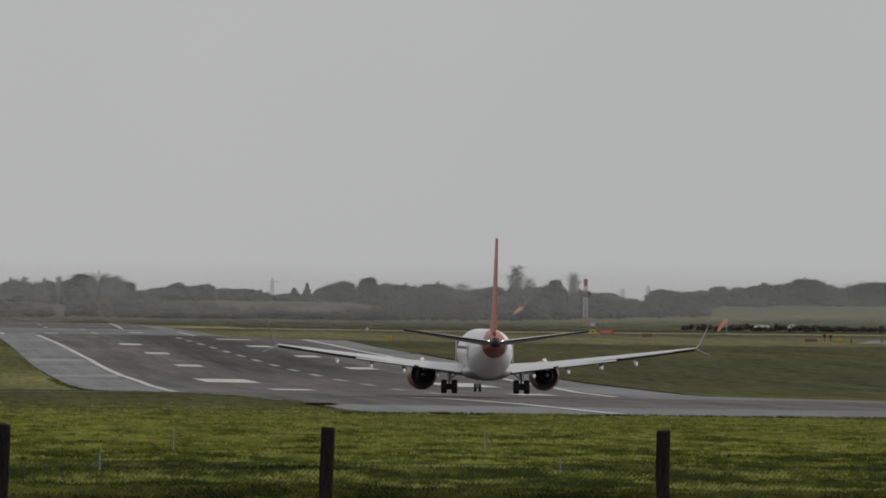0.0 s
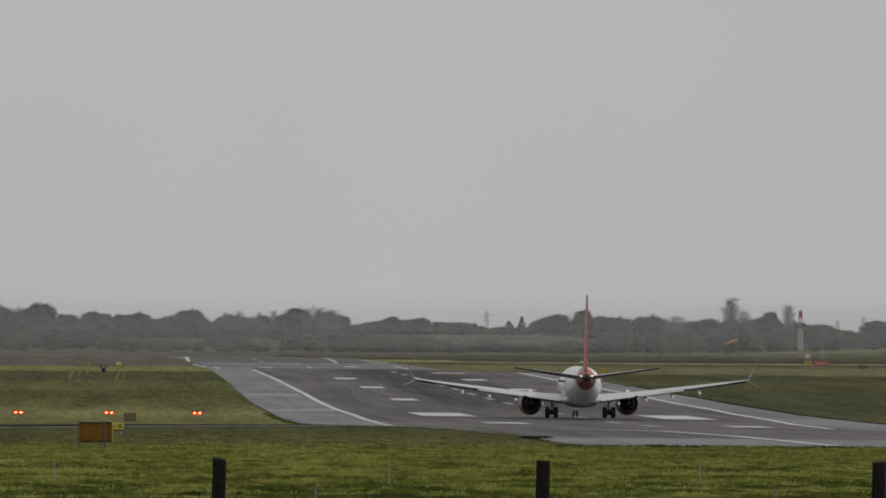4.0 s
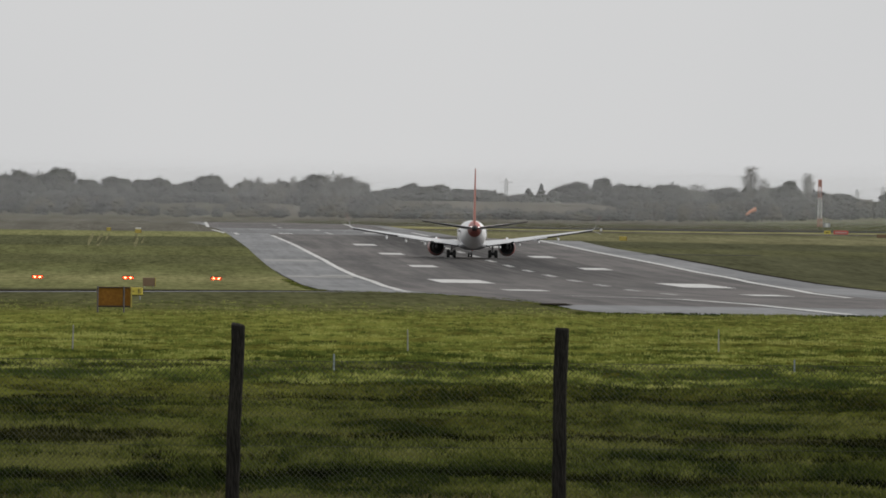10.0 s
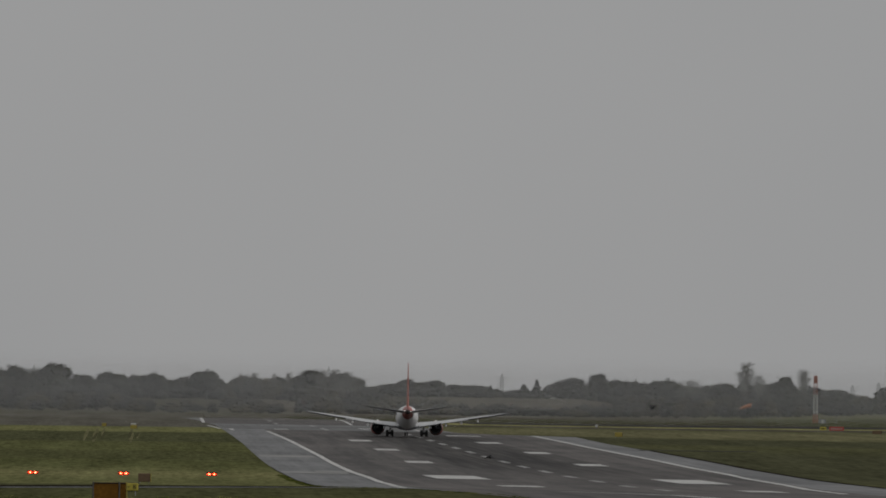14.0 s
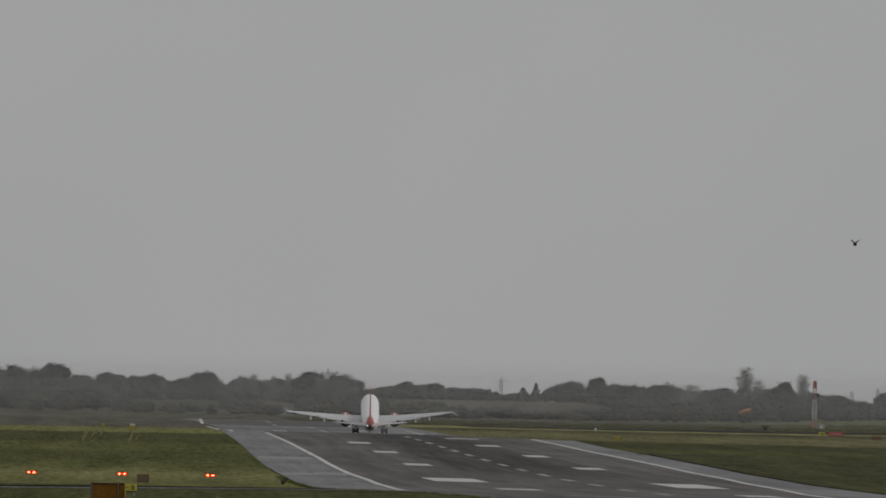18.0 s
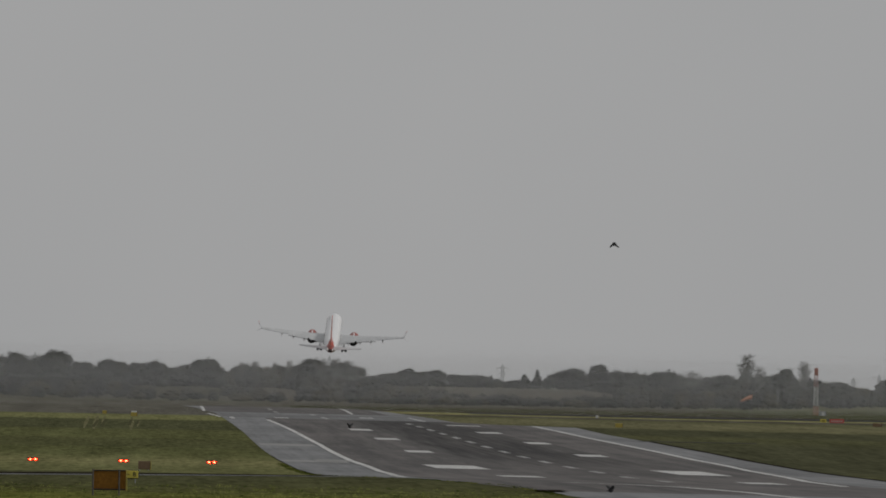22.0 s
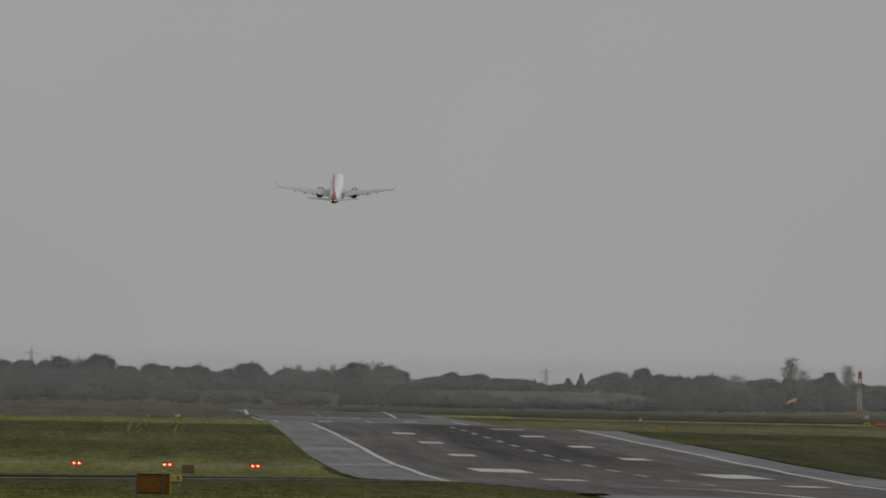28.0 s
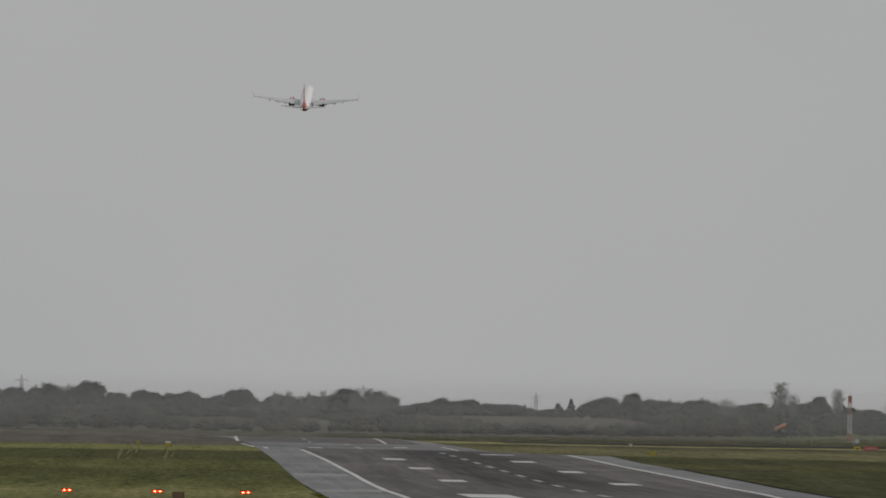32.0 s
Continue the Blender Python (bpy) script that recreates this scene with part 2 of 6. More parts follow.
def tarmac(name, dark, light, rough, streak, gloss=0.4, rubber=None):
    """Rolled tarmac: broad patches, long tyre streaks and fine grit."""
    m, n, l, b = nodes_of(name, rough)
    b.inputs["Specular IOR Level"].default_value = gloss
    co = n.new("ShaderNodeTexCoord")
    total = None
    for scale, stretch, weight in ((0.03, (1.6, .5, 1), .38), (0.5, (1, .012, 1), streak), (1.9, (1, .02, 1), .22), (1.4, (1, .15, 1), .2)):
        mp, q, k = n.new("ShaderNodeMapping"), n.new("ShaderNodeTexNoise"), n.new("ShaderNodeMath")
        mp.inputs["Scale"].default_value = stretch
        q.inputs["Scale"].default_value, q.inputs["Detail"].default_value = scale, 5.0
        k.operation = "MULTIPLY_ADD"
        k.inputs[1].default_value = weight
        l.new(co.outputs["Object"], mp.inputs["Vector"])
        l.new(mp.outputs[0], q.inputs["Vector"])
        l.new(q.outputs["Fac"], k.inputs[0])
        k.inputs[2].default_value = 0.0
        if total is not None:
            l.new(total, k.inputs[2])
        total = k.outputs[0]
    ramp = n.new("ShaderNodeValToRGB")
    mid = (.38 + streak + .42) / 2
    ramp.color_ramp.elements[0].position, ramp.color_ramp.elements[1].position = mid - .11, mid + .11
    ramp.color_ramp.elements[0].color, ramp.color_ramp.elements[1].color = (*dark, 1), (*light, 1)
    l.new(total, ramp.inputs[0])
    l.new(ramp.outputs[0], b.inputs["Base Color"])
    if rubber:  # tyre rubber laid down in long streaks along the middle of the runway, from the touchdown bars on
        def step(op, *vs):
            q = n.new("ShaderNodeMath")
            q.operation = op
            q.use_clamp = op == "MULTIPLY_ADD" and vs[-1] == "clamp"
            for k, v in enumerate(u for u in vs if u != "clamp"):
                if isinstance(v, (int, float)):
                    q.inputs[k].default_value = v
                else:
                    l.new(v, q.inputs[k])
            return q.outputs[0]

        def grain(scale, stretch, detail=4.0):
            mp, q = n.new("ShaderNodeMapping"), n.new("ShaderNodeTexNoise")
            mp.inputs["Scale"].default_value = stretch
            q.inputs["Scale"].default_value, q.inputs["Detail"].default_value = scale, detail
            l.new(co.outputs["Object"], mp.inputs["Vector"])
            l.new(mp.outputs[0], q.inputs["Vector"])
            return q.outputs["Fac"]

        sep = n.new("ShaderNodeSeparateXYZ")
        l.new(co.outputs["Object"], sep.inputs[0])
        off = step("ABSOLUTE", step("SUBTRACT", sep.outputs["X"], 50.5))
        reach = step("ADD", step("MULTIPLY_ADD", grain(.55, (1, .01, 1)), 11.0, 4.0), step("MULTIPLY", grain(.05, (1, .25, 1)), 6.0))
        across = step("MULTIPLY_ADD", step("SUBTRACT", reach, off), .17, 0.0, "clamp")
        along = step("MULTIPLY_ADD", step("ADD", sep.outputs["Y"], step("MULTIPLY", grain(.5, (1, .02, 1)), 160.0)), .0045, -4.15, "clamp")
        fac = step("MULTIPLY", step("MULTIPLY", across, along), step("MULTIPLY_ADD", grain(1.6, (1, .008, 1), 6.0), 1.25, 0.0, "clamp"))
        mx = n.new("ShaderNodeMix")
        mx.data_type = "RGBA"
        mx.inputs[7].default_value = (*rubber, 1)
        l.new(fac, mx.inputs[0])
        l.new(ramp.outputs[0], mx.inputs[6])
        l.new(mx.outputs[2], b.inputs["Base Color"])
        l.new(step("MULTIPLY_ADD", fac, -.8 * gloss, gloss), b.inputs["Specular IOR Level"])
    return m


FAR_TARMAC = tarmac("far_tarmac", (0.05, 0.047, 0.046), (0.12, 0.11, 0.106), 0.75, .3, 0.3)
TARMAC = tarmac("worn_tarmac", (0.042, 0.039, 0.038), (0.13, 0.118, 0.112), 0.75, .42, 0.3, (0.016, 0.0155, 0.0155))
SHOULDER = tarmac("pale_tarmac", (0.085, 0.088, 0.091), (0.205, 0.208, 0.213), 0.7, .25)
DARK_ASPHALT = mixed("dark_asphalt", (0.022, 0.022, 0.023), (0.05, 0.05, 0.05), 0.05, 0.95, gloss=0.05)
CRUST = tarmac("weathered_crest_tarmac", (0.075, 0.077, 0.078), (0.15, 0.152, 0.155), 0.7, .3)
CONCRETE = mixed("concrete", (0.2, 0.2, 0.195), (0.3, 0.3, 0.29), 0.03, 0.8)
WORN_PAINT = mixed("worn_road_paint", (0.14, 0.14, 0.137), (0.5, 0.5, 0.49), 0.35, 0.75, fine=6)
PAINT = mixed("road_paint", (0.3, 0.3, 0.295), (0.68, 0.68, 0.665), 0.3, 0.75, fine=6)
WHITE = mixed("white_gloss", (0.74, 0.75, 0.76), (0.82, 0.82, 0.83), 0.4, 0.28)
# lighter grey for upward wing faces, with the light from above in the colour
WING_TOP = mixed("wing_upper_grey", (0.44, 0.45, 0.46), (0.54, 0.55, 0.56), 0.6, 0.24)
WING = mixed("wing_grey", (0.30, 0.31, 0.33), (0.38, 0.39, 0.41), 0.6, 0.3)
COWL_RED = mixed("cowling_red", (0.23, 0.032, 0.02), (0.32, 0.05, 0.03), 0.5, 0.35)
GLASS = mixed("cabin_glass", (0.05, 0.055, 0.06), (0.08, 0.085, 0.09), 1.0, 0.06)
RED = mixed("red_gloss", (0.42, 0.05, 0.025), (0.52, 0.075, 0.035), 0.5, 0.32)
RUST_RED = mixed("rudder_red_gloss", (0.36, 0.055, 0.03), (0.52, 0.11, 0.045), 0.35, 0.34)
MAST_RED = mixed("faded_red_paint", (0.42, 0.19, 0.15), (0.52, 0.27, 0.22), 0.5, 0.6)
ORANGE = mixed("orange_gloss", (0.6, 0.10, 0.04), (0.7, 0.14, 0.055), 0.5, 0.35)
METAL = mixed("bare_metal", (0.35, 0.35, 0.36), (0.5, 0.5, 0.51), 2.0, 0.4, 0.8)
STEEL = mixed("galvanised_steel", (0.3, 0.31, 0.32), (0.42, 0.43, 0.44), 1.0, 0.5, 0.6)
# soot on the exhausts; also the painted shade of wing and flap edges
DARKMETAL = mixed("soot_and_shade_metal", (0.012, 0.012, 0.013), (0.03, 0.03, 0.03), 2.0, 0.6, 0.3)
TYRE = mixed("tyre", (0.012, 0.012, 0.012), (0.025, 0.025, 0.025), 3.0, 0.85)
POSTWOOD = mixed("old_post", (0.011, 0.0105, 0.0095), (0.032, 0.03, 0.026), 1.5, 0.95, bump=0.6, stretch=(6, 6, 1), gloss=0.1)
SOCK_CLOTH = mixed("faded_orange_cloth", (0.55, 0.26, 0.17), (0.68, 0.4, 0.3), 0.8, 0.8)
STAKE = mixed("weathered_plastic", (0.2, 0.205, 0.19), (0.31, 0.31, 0.295), 2.0, 0.7)
YELLOW = mixed("yellow_sheet", (0.33, 0.26, 0.05), (0.43, 0.35, 0.08), 0.8, 0.6)
AMBER = mixed("weathered_amber_board", (0.17, 0.078, 0.015), (0.27, 0.13, 0.022), 0.7, 0.8, gloss=0.15)
SOIL = mixed("bare_soil", (0.016, 0.014, 0.011), (0.034, 0.029, 0.022), 0.6, 0.95, gloss=0.0)
BLACK = mixed("black_paint", (0.015, 0.015, 0.015), (0.03, 0.03, 0.03), 2.0, 0.6)
BARK = mixed("bark", (0.05, 0.042, 0.035), (0.1, 0.09, 0.075), 0.6, 0.95, stretch=(2, 2, 0.6))
LEAF = mixed("dark_leaves", (0.03, 0.032, 0.024), (0.056, 0.059, 0.043), 0.25, 0.85, spread=0.3, gloss=0.1)
LEAF_DRY = mixed("autumn_leaves", (0.062, 0.058, 0.036), (0.12, 0.105, 0.062), 0.25, 0.85, spread=0.35, gloss=0.1)
TWIG = mixed("bare_twigs", (0.12, 0.116, 0.1), (0.19, 0.185, 0.16), 0.4, 0.9)
RED_LAMP = glow("red_lamp_glow", (1.0, 0.075, 0.022), 8.0)
# white glow that stands for bright reflections on the tail
WHITE_GLINT = glow("white_glint_glow", (1.0, 0.97, 0.9), 3.0)


# ---- mesh helpers ----
def finish(bm, smooth=30):
    bmesh.ops.recalc_face_normals(bm, faces=bm.faces)
    me = bpy.data.meshes.new("mesh")
    bm.to_mesh(me)
    bm.free()
    if smooth:
        me.shade_smooth()
        me.set_sharp_from_angle(angle=radians(smooth))
    return me


def part(name, bm, material, parent=None, label="", smooth=30):
    me = finish(bm, smooth) if isinstance(bm, bmesh.types.BMesh) else bm
    if not me.materials:
        for q in (material if isinstance(material, (list, tuple)) else [material]):
            me.materials.append(q)
    ob = new(name, me)
    if parent:
        ob.parent = parent
    if label:
        ob["label"] = label
    return ob


def empty(name, m, **tags):
    ob = new(name)
    ob.empty_display_size = 0.5
    ob.matrix_basis = m
    return tagged(ob, **tags)


def add_box(bm, x0, x1, y0, y1, z0, z1, bevel=0.0, m=None):
    r = bmesh.ops.create_cube(bm, size=1.0)
    vs = r["verts"]
    for v in vs:
        v.co = Vector((x0 + (v.co.x + 0.5) * (x1 - x0), y0 + (v.co.y + 0.5) * (y1 - y0), z0 + (v.co.z + 0.5) * (z1 - z0)))
    if bevel:
        es = list({e for v in vs for e in v.link_edges})
        vs = list({v for f in bmesh.ops.bevel(bm, geom=es, offset=bevel, segments=1, affect="EDGES")["faces"] for v in f.verts} | {v for v in vs if v.is_valid})
    if m is not None:
        bmesh.ops.transform(bm, matrix=m, verts=vs)


def box(*a, **k):
    bm = bmesh.new()
    add_box(bm, *a, **k)
    return bm


def add_tube(bm, a, b, r0, r1=None, n=8):
    a, b = Vector(a), Vector(b)
    r1 = r0 if r1 is None else r1
    q = (b - a).to_track_quat("Z", "Y").to_matrix()
    rings = []
    for p, r in ((a, r0), (b, r1)):
        rings.append([bm.verts.new(p + q @ Vector((r * math.cos(k * math.tau / n), r * math.sin(k * math.tau / n), 0))) for k in range(n)])
    for k in range(n):
        bm.faces.new((rings[0][k], rings[0][(k + 1) % n], rings[1][(k + 1) % n], rings[1][k]))
    bm.faces.new(rings[0][::-1])
    bm.faces.new(rings[1])


def tube(a, b, r0, r1=None, n=8):
    bm = bmesh.new()
    add_tube(bm, a, b, r0, r1, n)
    return bm


def loft(rings, closed=True, caps=True):
    """A skin over rings of points with the same count."""
    bm = bmesh.new()
    vs = [[bm.verts.new(p) for p in ring] for ring in rings]
    n = len(rings[0])
    for a, b in zip(vs, vs[1:]):
        for k in range(n if closed else n - 1):
            bm.faces.new((a[k], a[(k + 1) % n], b[(k + 1) % n], b[k]))
    if caps:
        bm.faces.new(vs[0][::-1])
        bm.faces.new(vs[-1])
    return bm


# ---- lie of the land ----
LAND = [(-80, -1.9), (0, -1.9), (78, -3.1), (180, -4.0), (300, -5.0), (420, -5.8), (540, -6.35), (690, -6.75), (760, -7.2), (830, -7.45), (960, -7.45), (1080, -7.1),
        (1180, -6.6), (1300, -5.9), (1420, -5.2), (1540, -4.6), (1582, -4.39), (1668, -4.58), (1745, -4.85), (2100, -3.5), (2500, -2.9), (2700, -2.2), (2850, -1.2),
        (3000, -0.3), (3200, 0.3), (3600, 0.5), (4950, -3.0)]
LY, LZ = [p[0] for p in LAND], [p[1] + EYE for p in LAND]


def land(x, y):
    z = float(np.interp(y, LY, LZ))
    cross = min(max(x - 47, -30), 90) * min(max((y - 450) / 250, 0), 1) * min(max((2500 - y) / 600, 0), 1)
    far = min(max((y - 2350) / 550, 0), 1) * min(max((x - 195) / 120, 0), 1)  # the fields that climb behind the airfield
    u = min(max((y - 2740) / 240, 0), 1) * min(max(1 - abs(x - 130) / 62, 0) * 1.9, 1)
    knoll = u * u * (3 - 2 * u) * min(max((3500 - y) / 300, 0), 1)
    v = min(max((y - 2760) / 260, 0), 1) * min(max(1 - abs(x - 30) / 52, 0) * 1.8, 1)
    knoll += .62 * v * v * (3 - 2 * v) * min(max((3500 - y) / 300, 0), 1)
    rough = min(max((y - 60) / 40, 0), 1) * min(max((525 - y) / 120, 0), 1)
    if rough > 0:  # swaths and tussocks of the rough grass
        z += rough * (0.16 * noise.noise(Vector((x * 0.035, y * 0.11, 3.0))) + 0.09 * noise.noise(Vector((x * 0.16, y * 0.24, 9.0)))
                      + 0.06 * noise.noise(Vector((x * 0.6, y * 0.75, 15.0))))
    return z - 0.007 * cross + 4.8 * far + 4.2 * knoll


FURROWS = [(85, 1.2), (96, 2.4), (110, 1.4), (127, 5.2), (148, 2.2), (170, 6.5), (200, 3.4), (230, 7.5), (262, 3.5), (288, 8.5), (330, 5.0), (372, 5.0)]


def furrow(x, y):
    """1 in the bare furrows between the swaths, 0 on the swaths, in ragged patches; also masks the shade colours."""
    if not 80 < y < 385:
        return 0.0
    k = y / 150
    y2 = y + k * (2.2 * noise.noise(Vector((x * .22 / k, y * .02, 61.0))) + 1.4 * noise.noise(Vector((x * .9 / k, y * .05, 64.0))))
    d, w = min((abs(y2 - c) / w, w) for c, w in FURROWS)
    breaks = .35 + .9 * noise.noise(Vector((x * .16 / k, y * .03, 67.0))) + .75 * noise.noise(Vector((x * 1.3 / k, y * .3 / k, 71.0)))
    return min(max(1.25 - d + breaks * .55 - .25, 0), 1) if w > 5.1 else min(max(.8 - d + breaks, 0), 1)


def tussock(x, y):
    """How far the rough grass stands over the soil."""
    fade = min(max((531 - y) / 30, 0), 1)
    a = noise.noise(Vector((x * 1.35, y * 0.8, 21.0))) + .55 * noise.noise(Vector((x * 3.4, y * 2.0, 27.0)))
    c = noise.noise(Vector((x * 8.0, y * 4.5, 31.0))) if y < 260 else 0.0
    row = max(0.0, noise.noise(Vector((x * .2, y * .4, 41.0)))) if y < 330 else 0.0
    bare = furrow(x, y)
    return .03 + fade * (1 - .85 * bare) * (.06 + .09 * row + .08 * max(0.0, .45 + a) + .05 * max(0.0, .3 + c))


CUTS = sorted(set(LY) | {float(y) for y in range(460, 2820, 12)} | {float(y) for y in range(-80, 60, 20)} | {60.0, 70.0} | {78 + 0.8 * k for k in range(190)} | {230 + 1.6 * k for k in range(190)} | {float(y) for y in range(2850, 4951, 70)})


def sheet(name, west, east, south, north, lift, material, parent=None, across=1, kind="structure", label="", **tags):
    """A strip that lies on the land between two lines x = west(y) and x = east(y)."""
    ys = [south] + [y for y in CUTS if south < y < north] + [north]
    bm = bmesh.new()
    rows = []
    for y in ys:
        a, b = west(y) if callable(west) else west, east(y) if callable(east) else east
        rows.append([bm.verts.new((a + (b - a) * k / across, y, land(a + (b - a) * k / across, y) + lift)) for k in range(across + 1)])
    for r0, r1 in zip(rows, rows[1:]):
        for k in range(across):
            bm.faces.new((r0[k], r0[k + 1], r1[k + 1], r1[k]))
    ob = part(name, bm, material, parent, label, smooth=0)
    return ob if parent else tagged(ob, label=label, kind=kind, **tags)


def build_ground():
    xs = [-1600, -900, -500, -300, -200, -140] + list(range(-100, -20, 10)) + [-20 + .9 * k for k in range(100)] + list(range(70, 281, 10)) + [300, 340, 400, 460, 520, 600, 900, 1600]
    verts = [(x, y, land(x, y)) for y in CUTS for x in xs]
    w = len(xs)
    faces = [(j * w + i, j * w + i + 1, (j + 1) * w + i + 1, (j + 1) * w + i) for j in range(len(CUTS) - 1) for i in range(w - 1)]
    me = bpy.data.meshes.new("ground")
    me.from_pydata(verts, [], faces)
    me.shade_smooth()
    me.materials.append(GRASS)
    tagged(new("ground", me), "mown green and straw-coloured airfield grass with brown fields beyond", "grass", kind="structure")


build_ground()


def line(points):
    ys, xs = [p[1] for p in points], [p[0] for p in points]
    return lambda y: float(np.interp(y, ys, xs))


west_edge = line([(31, 530), (29.5, 562), (29.8, 590), (29.5, 640), (24, 690), (17, 716), (16.8, 760), (16.9, 870), (17.3, 1040), (18.0, 1300), (17.9, 1582), (19.8, 1746), (19.8, 1874), (15, 2270)])
east_edge = line([(400, 530), (400, 640), (118, 700), (78, 790), (77.4, 910), (80.2, 1163), (80.2, 1300), (79.5, 1400), (81.2, 1530), (74, 1545), (66, 1556), (61.8, 1582), (68.2, 1746), (67.6, 1880), (61.5, 2270)])
inner_w = line([(33, 530), (25.0, 700), (25.6, 900), (26.2, 1200), (25.8, 1582), (28.4, 1746), (28.4, 1880), (26, 2270)])
inner_e = line([(400, 530), (400, 650), (66, 735), (72.4, 1000), (73.4, 1200), (72.6, 1470), (72, 1540), (60.5, 1582), (66.8, 1746), (66.5, 1880), (60.5, 2270)])
sheet("runway", west_edge, east_edge, 534, 2270, 0.02, SHOULDER, across=24, label="damp grey tarmac runway with pale shoulders", category="runway")
sheet("road", inner_w, inner_e, 600, 1582, 0.03, TARMAC, across=16, label="darker worn tarmac of the runway's middle", category="runway")


def paint(name, points, width, label):
    """A painted line along points (x, y), on the land."""
    a = line([(x - width / 2, y) for x, y in points])
    b = line([(x + width / 2, y) for x, y in points])
    return sheet(name, a, b, points[0][1], points[-1][1], 0.06, PAINT, label=label, category="marking")


EDGE = "faded white painted runway edge line"
paint("edge_line", [(23.25, 706), (24.65, 788), (25.4, 889), (25.7, 1014), (26.3, 1150), (26.3, 1341), (25.7, 1540)], 0.75, EDGE)
paint("edge_line", [(64.5, 757), (68.6, 880), (71.6, 1005), (73.1, 1172), (72.8, 1340), (73.8, 1532)], 0.95, EDGE)
paint("edge_line", [(46.6, 545), (46.3, 565), (45.8, 623), (43.4, 663), (39.1, 681), (35.7, 686.5)], 1.0, "curved white painted lead-off line")
paint("edge_line", [(19.6, 1545), (19.3, 1765), (17.9, 1856)], 0.75, EDGE)
paint("edge_line", [(17.9, 1953), (20.0, 2266)], 0.75, EDGE)
paint("edge_line", [(61.8, 1752), (62.2, 1869)], 0.75, EDGE)
paint("edge_line", [(52.1, 1953), (57.0, 2266)], 0.75, EDGE)


def mark(x0, x1, y0, y1, label="worn white touchdown bar on the tarmac", coat=PAINT):
    sheet("runway_mark", x0, x1, y0, y1, 0.06, coat, label=label, category="marking", group="painted runway bars")


# aiming point and touchdown bars, then the centre line's dashes
for x0, x1, y0, y1 in ((32.55, 38.25, 885, 930), (57.35, 62.85, 875, 926)):
    mark(x0, x1, y0, y1, "broad white aiming-point bar on the tarmac")
for x0, x1, y0, y1 in ((36.2, 39.5, 1083, 1105), (36.7, 40.1, 1234, 1257), (36.4, 39.9, 1366, 1391), (35.2, 39.2, 787, 808),
                       (58.3, 61.9, 1083, 1105), (58.4, 61.8, 1225, 1248), (57.2, 61.0, 1366, 1391), (56.6, 60.2, 765, 788), (57, 63, 1500, 1514)):
    mark(x0, x1, y0, y1)
for k in range(14):
    y = 757 + 57.5 * k
    mark(48.6 + 1.6 * k / 13, 49.5 + 1.6 * k / 13, y, y + 24, "short worn white dash of the runway's centre line", WORN_PAINT)
for x, y0, y1 in ((41.9, 1757, 1819), (41.7, 1874, 1922), (34.8, 1955, 1992), (35.3, 2061, 2100), (37.5, 2240, 2266)):
    mark(x - .45, x + .45, y0, y1, "short worn white dash of the runway's centre line", WORN_PAINT)
mark(30.9, 33.8, 1755, 1772)
mark(50.2, 53.2, 1814, 1835)
# the crumbling dark edge between tarmac and turf
sheet("verge", line([(76.9, 795), (77.3, 910), (80.1, 1163), (80.1, 1300)]), line([(77.5, 795), (78.0, 910), (80.9, 1163), (80.9, 1300)]), 795, 1298, 0.06, SOIL, label="dark crumbling soil edge of the tarmac", category="verge")
sheet("verge", line([(16.85, 716), (16.75, 760), (16.85, 870), (17.2, 1000)]), line([(17.05, 716), (16.9, 760), (16.98, 870), (17.3, 1000)]), 717, 1000, 0.05, SOIL, label="dark crumbling soil edge of the tarmac", category="verge")
# pale trodden tracks in the turf before the marker cabinets
TRODDEN = mixed("trodden_pale_turf", (0.1, 0.1, 0.05), (0.19, 0.178, 0.1), 0.35, 0.95, stretch=(1, .1, 1), gloss=0.0)
for b0, b1, wide, y0, y1 in ((-74, -65, 8, 1318, 1545), (-57, -49, 10, 1300, 1560), (-42, -37, 7, 1345, 1552), (9, 11, 10, 1296, 1538), (21, 22, 6, 1350, 1500)):
    lo, hi = [(b0 / 15000 * y0, y0), (b1 / 15000 * y1, y1)], wide / 15000 * 1450
    mid_, ends = ((b0 + b1) / 2 / 15000 * (y0 + y1) / 2, (y0 + y1) / 2), .15 * hi
    sheet("trodden_track", line([(lo[0][0] - ends, y0), (mid_[0] - hi / 2, mid_[1]), (lo[1][0] - ends, y1)]), line([(lo[0][0] + ends, y0), (mid_[0] + hi / 2, mid_[1]), (lo[1][0] + ends, y1)]),
          y0, y1, .03, TRODDEN, label="pale trodden track in the mown turf", category="track")
# worn seams and patches across the shoulder
for x0, x1, y in ((18, 25.3, 1138), (17.4, 24.6, 938), (21.5, 25.5, 955)):
    sheet("runway_mark", x0, x1, y - 12, y + 12, 0.05, CONCRETE, label="pale worn seam across the tarmac shoulder", category="marking")
sheet("road", line([(18.6, 1939), (19, 2270)]), line([(60, 1939), (62, 2270)]), 1939, 2269, 0.03, FAR_TARMAC, label="dark tarmac of the runway beyond the crest", category="runway")
sheet("runway", line([(20.4, 1746), (20.4, 1880)]), line([(67.8, 1746), (67.6, 1880)]), 1746, 1880, 0.05, CRUST, label="paler concrete stretch across the runway's crest", category="runway")


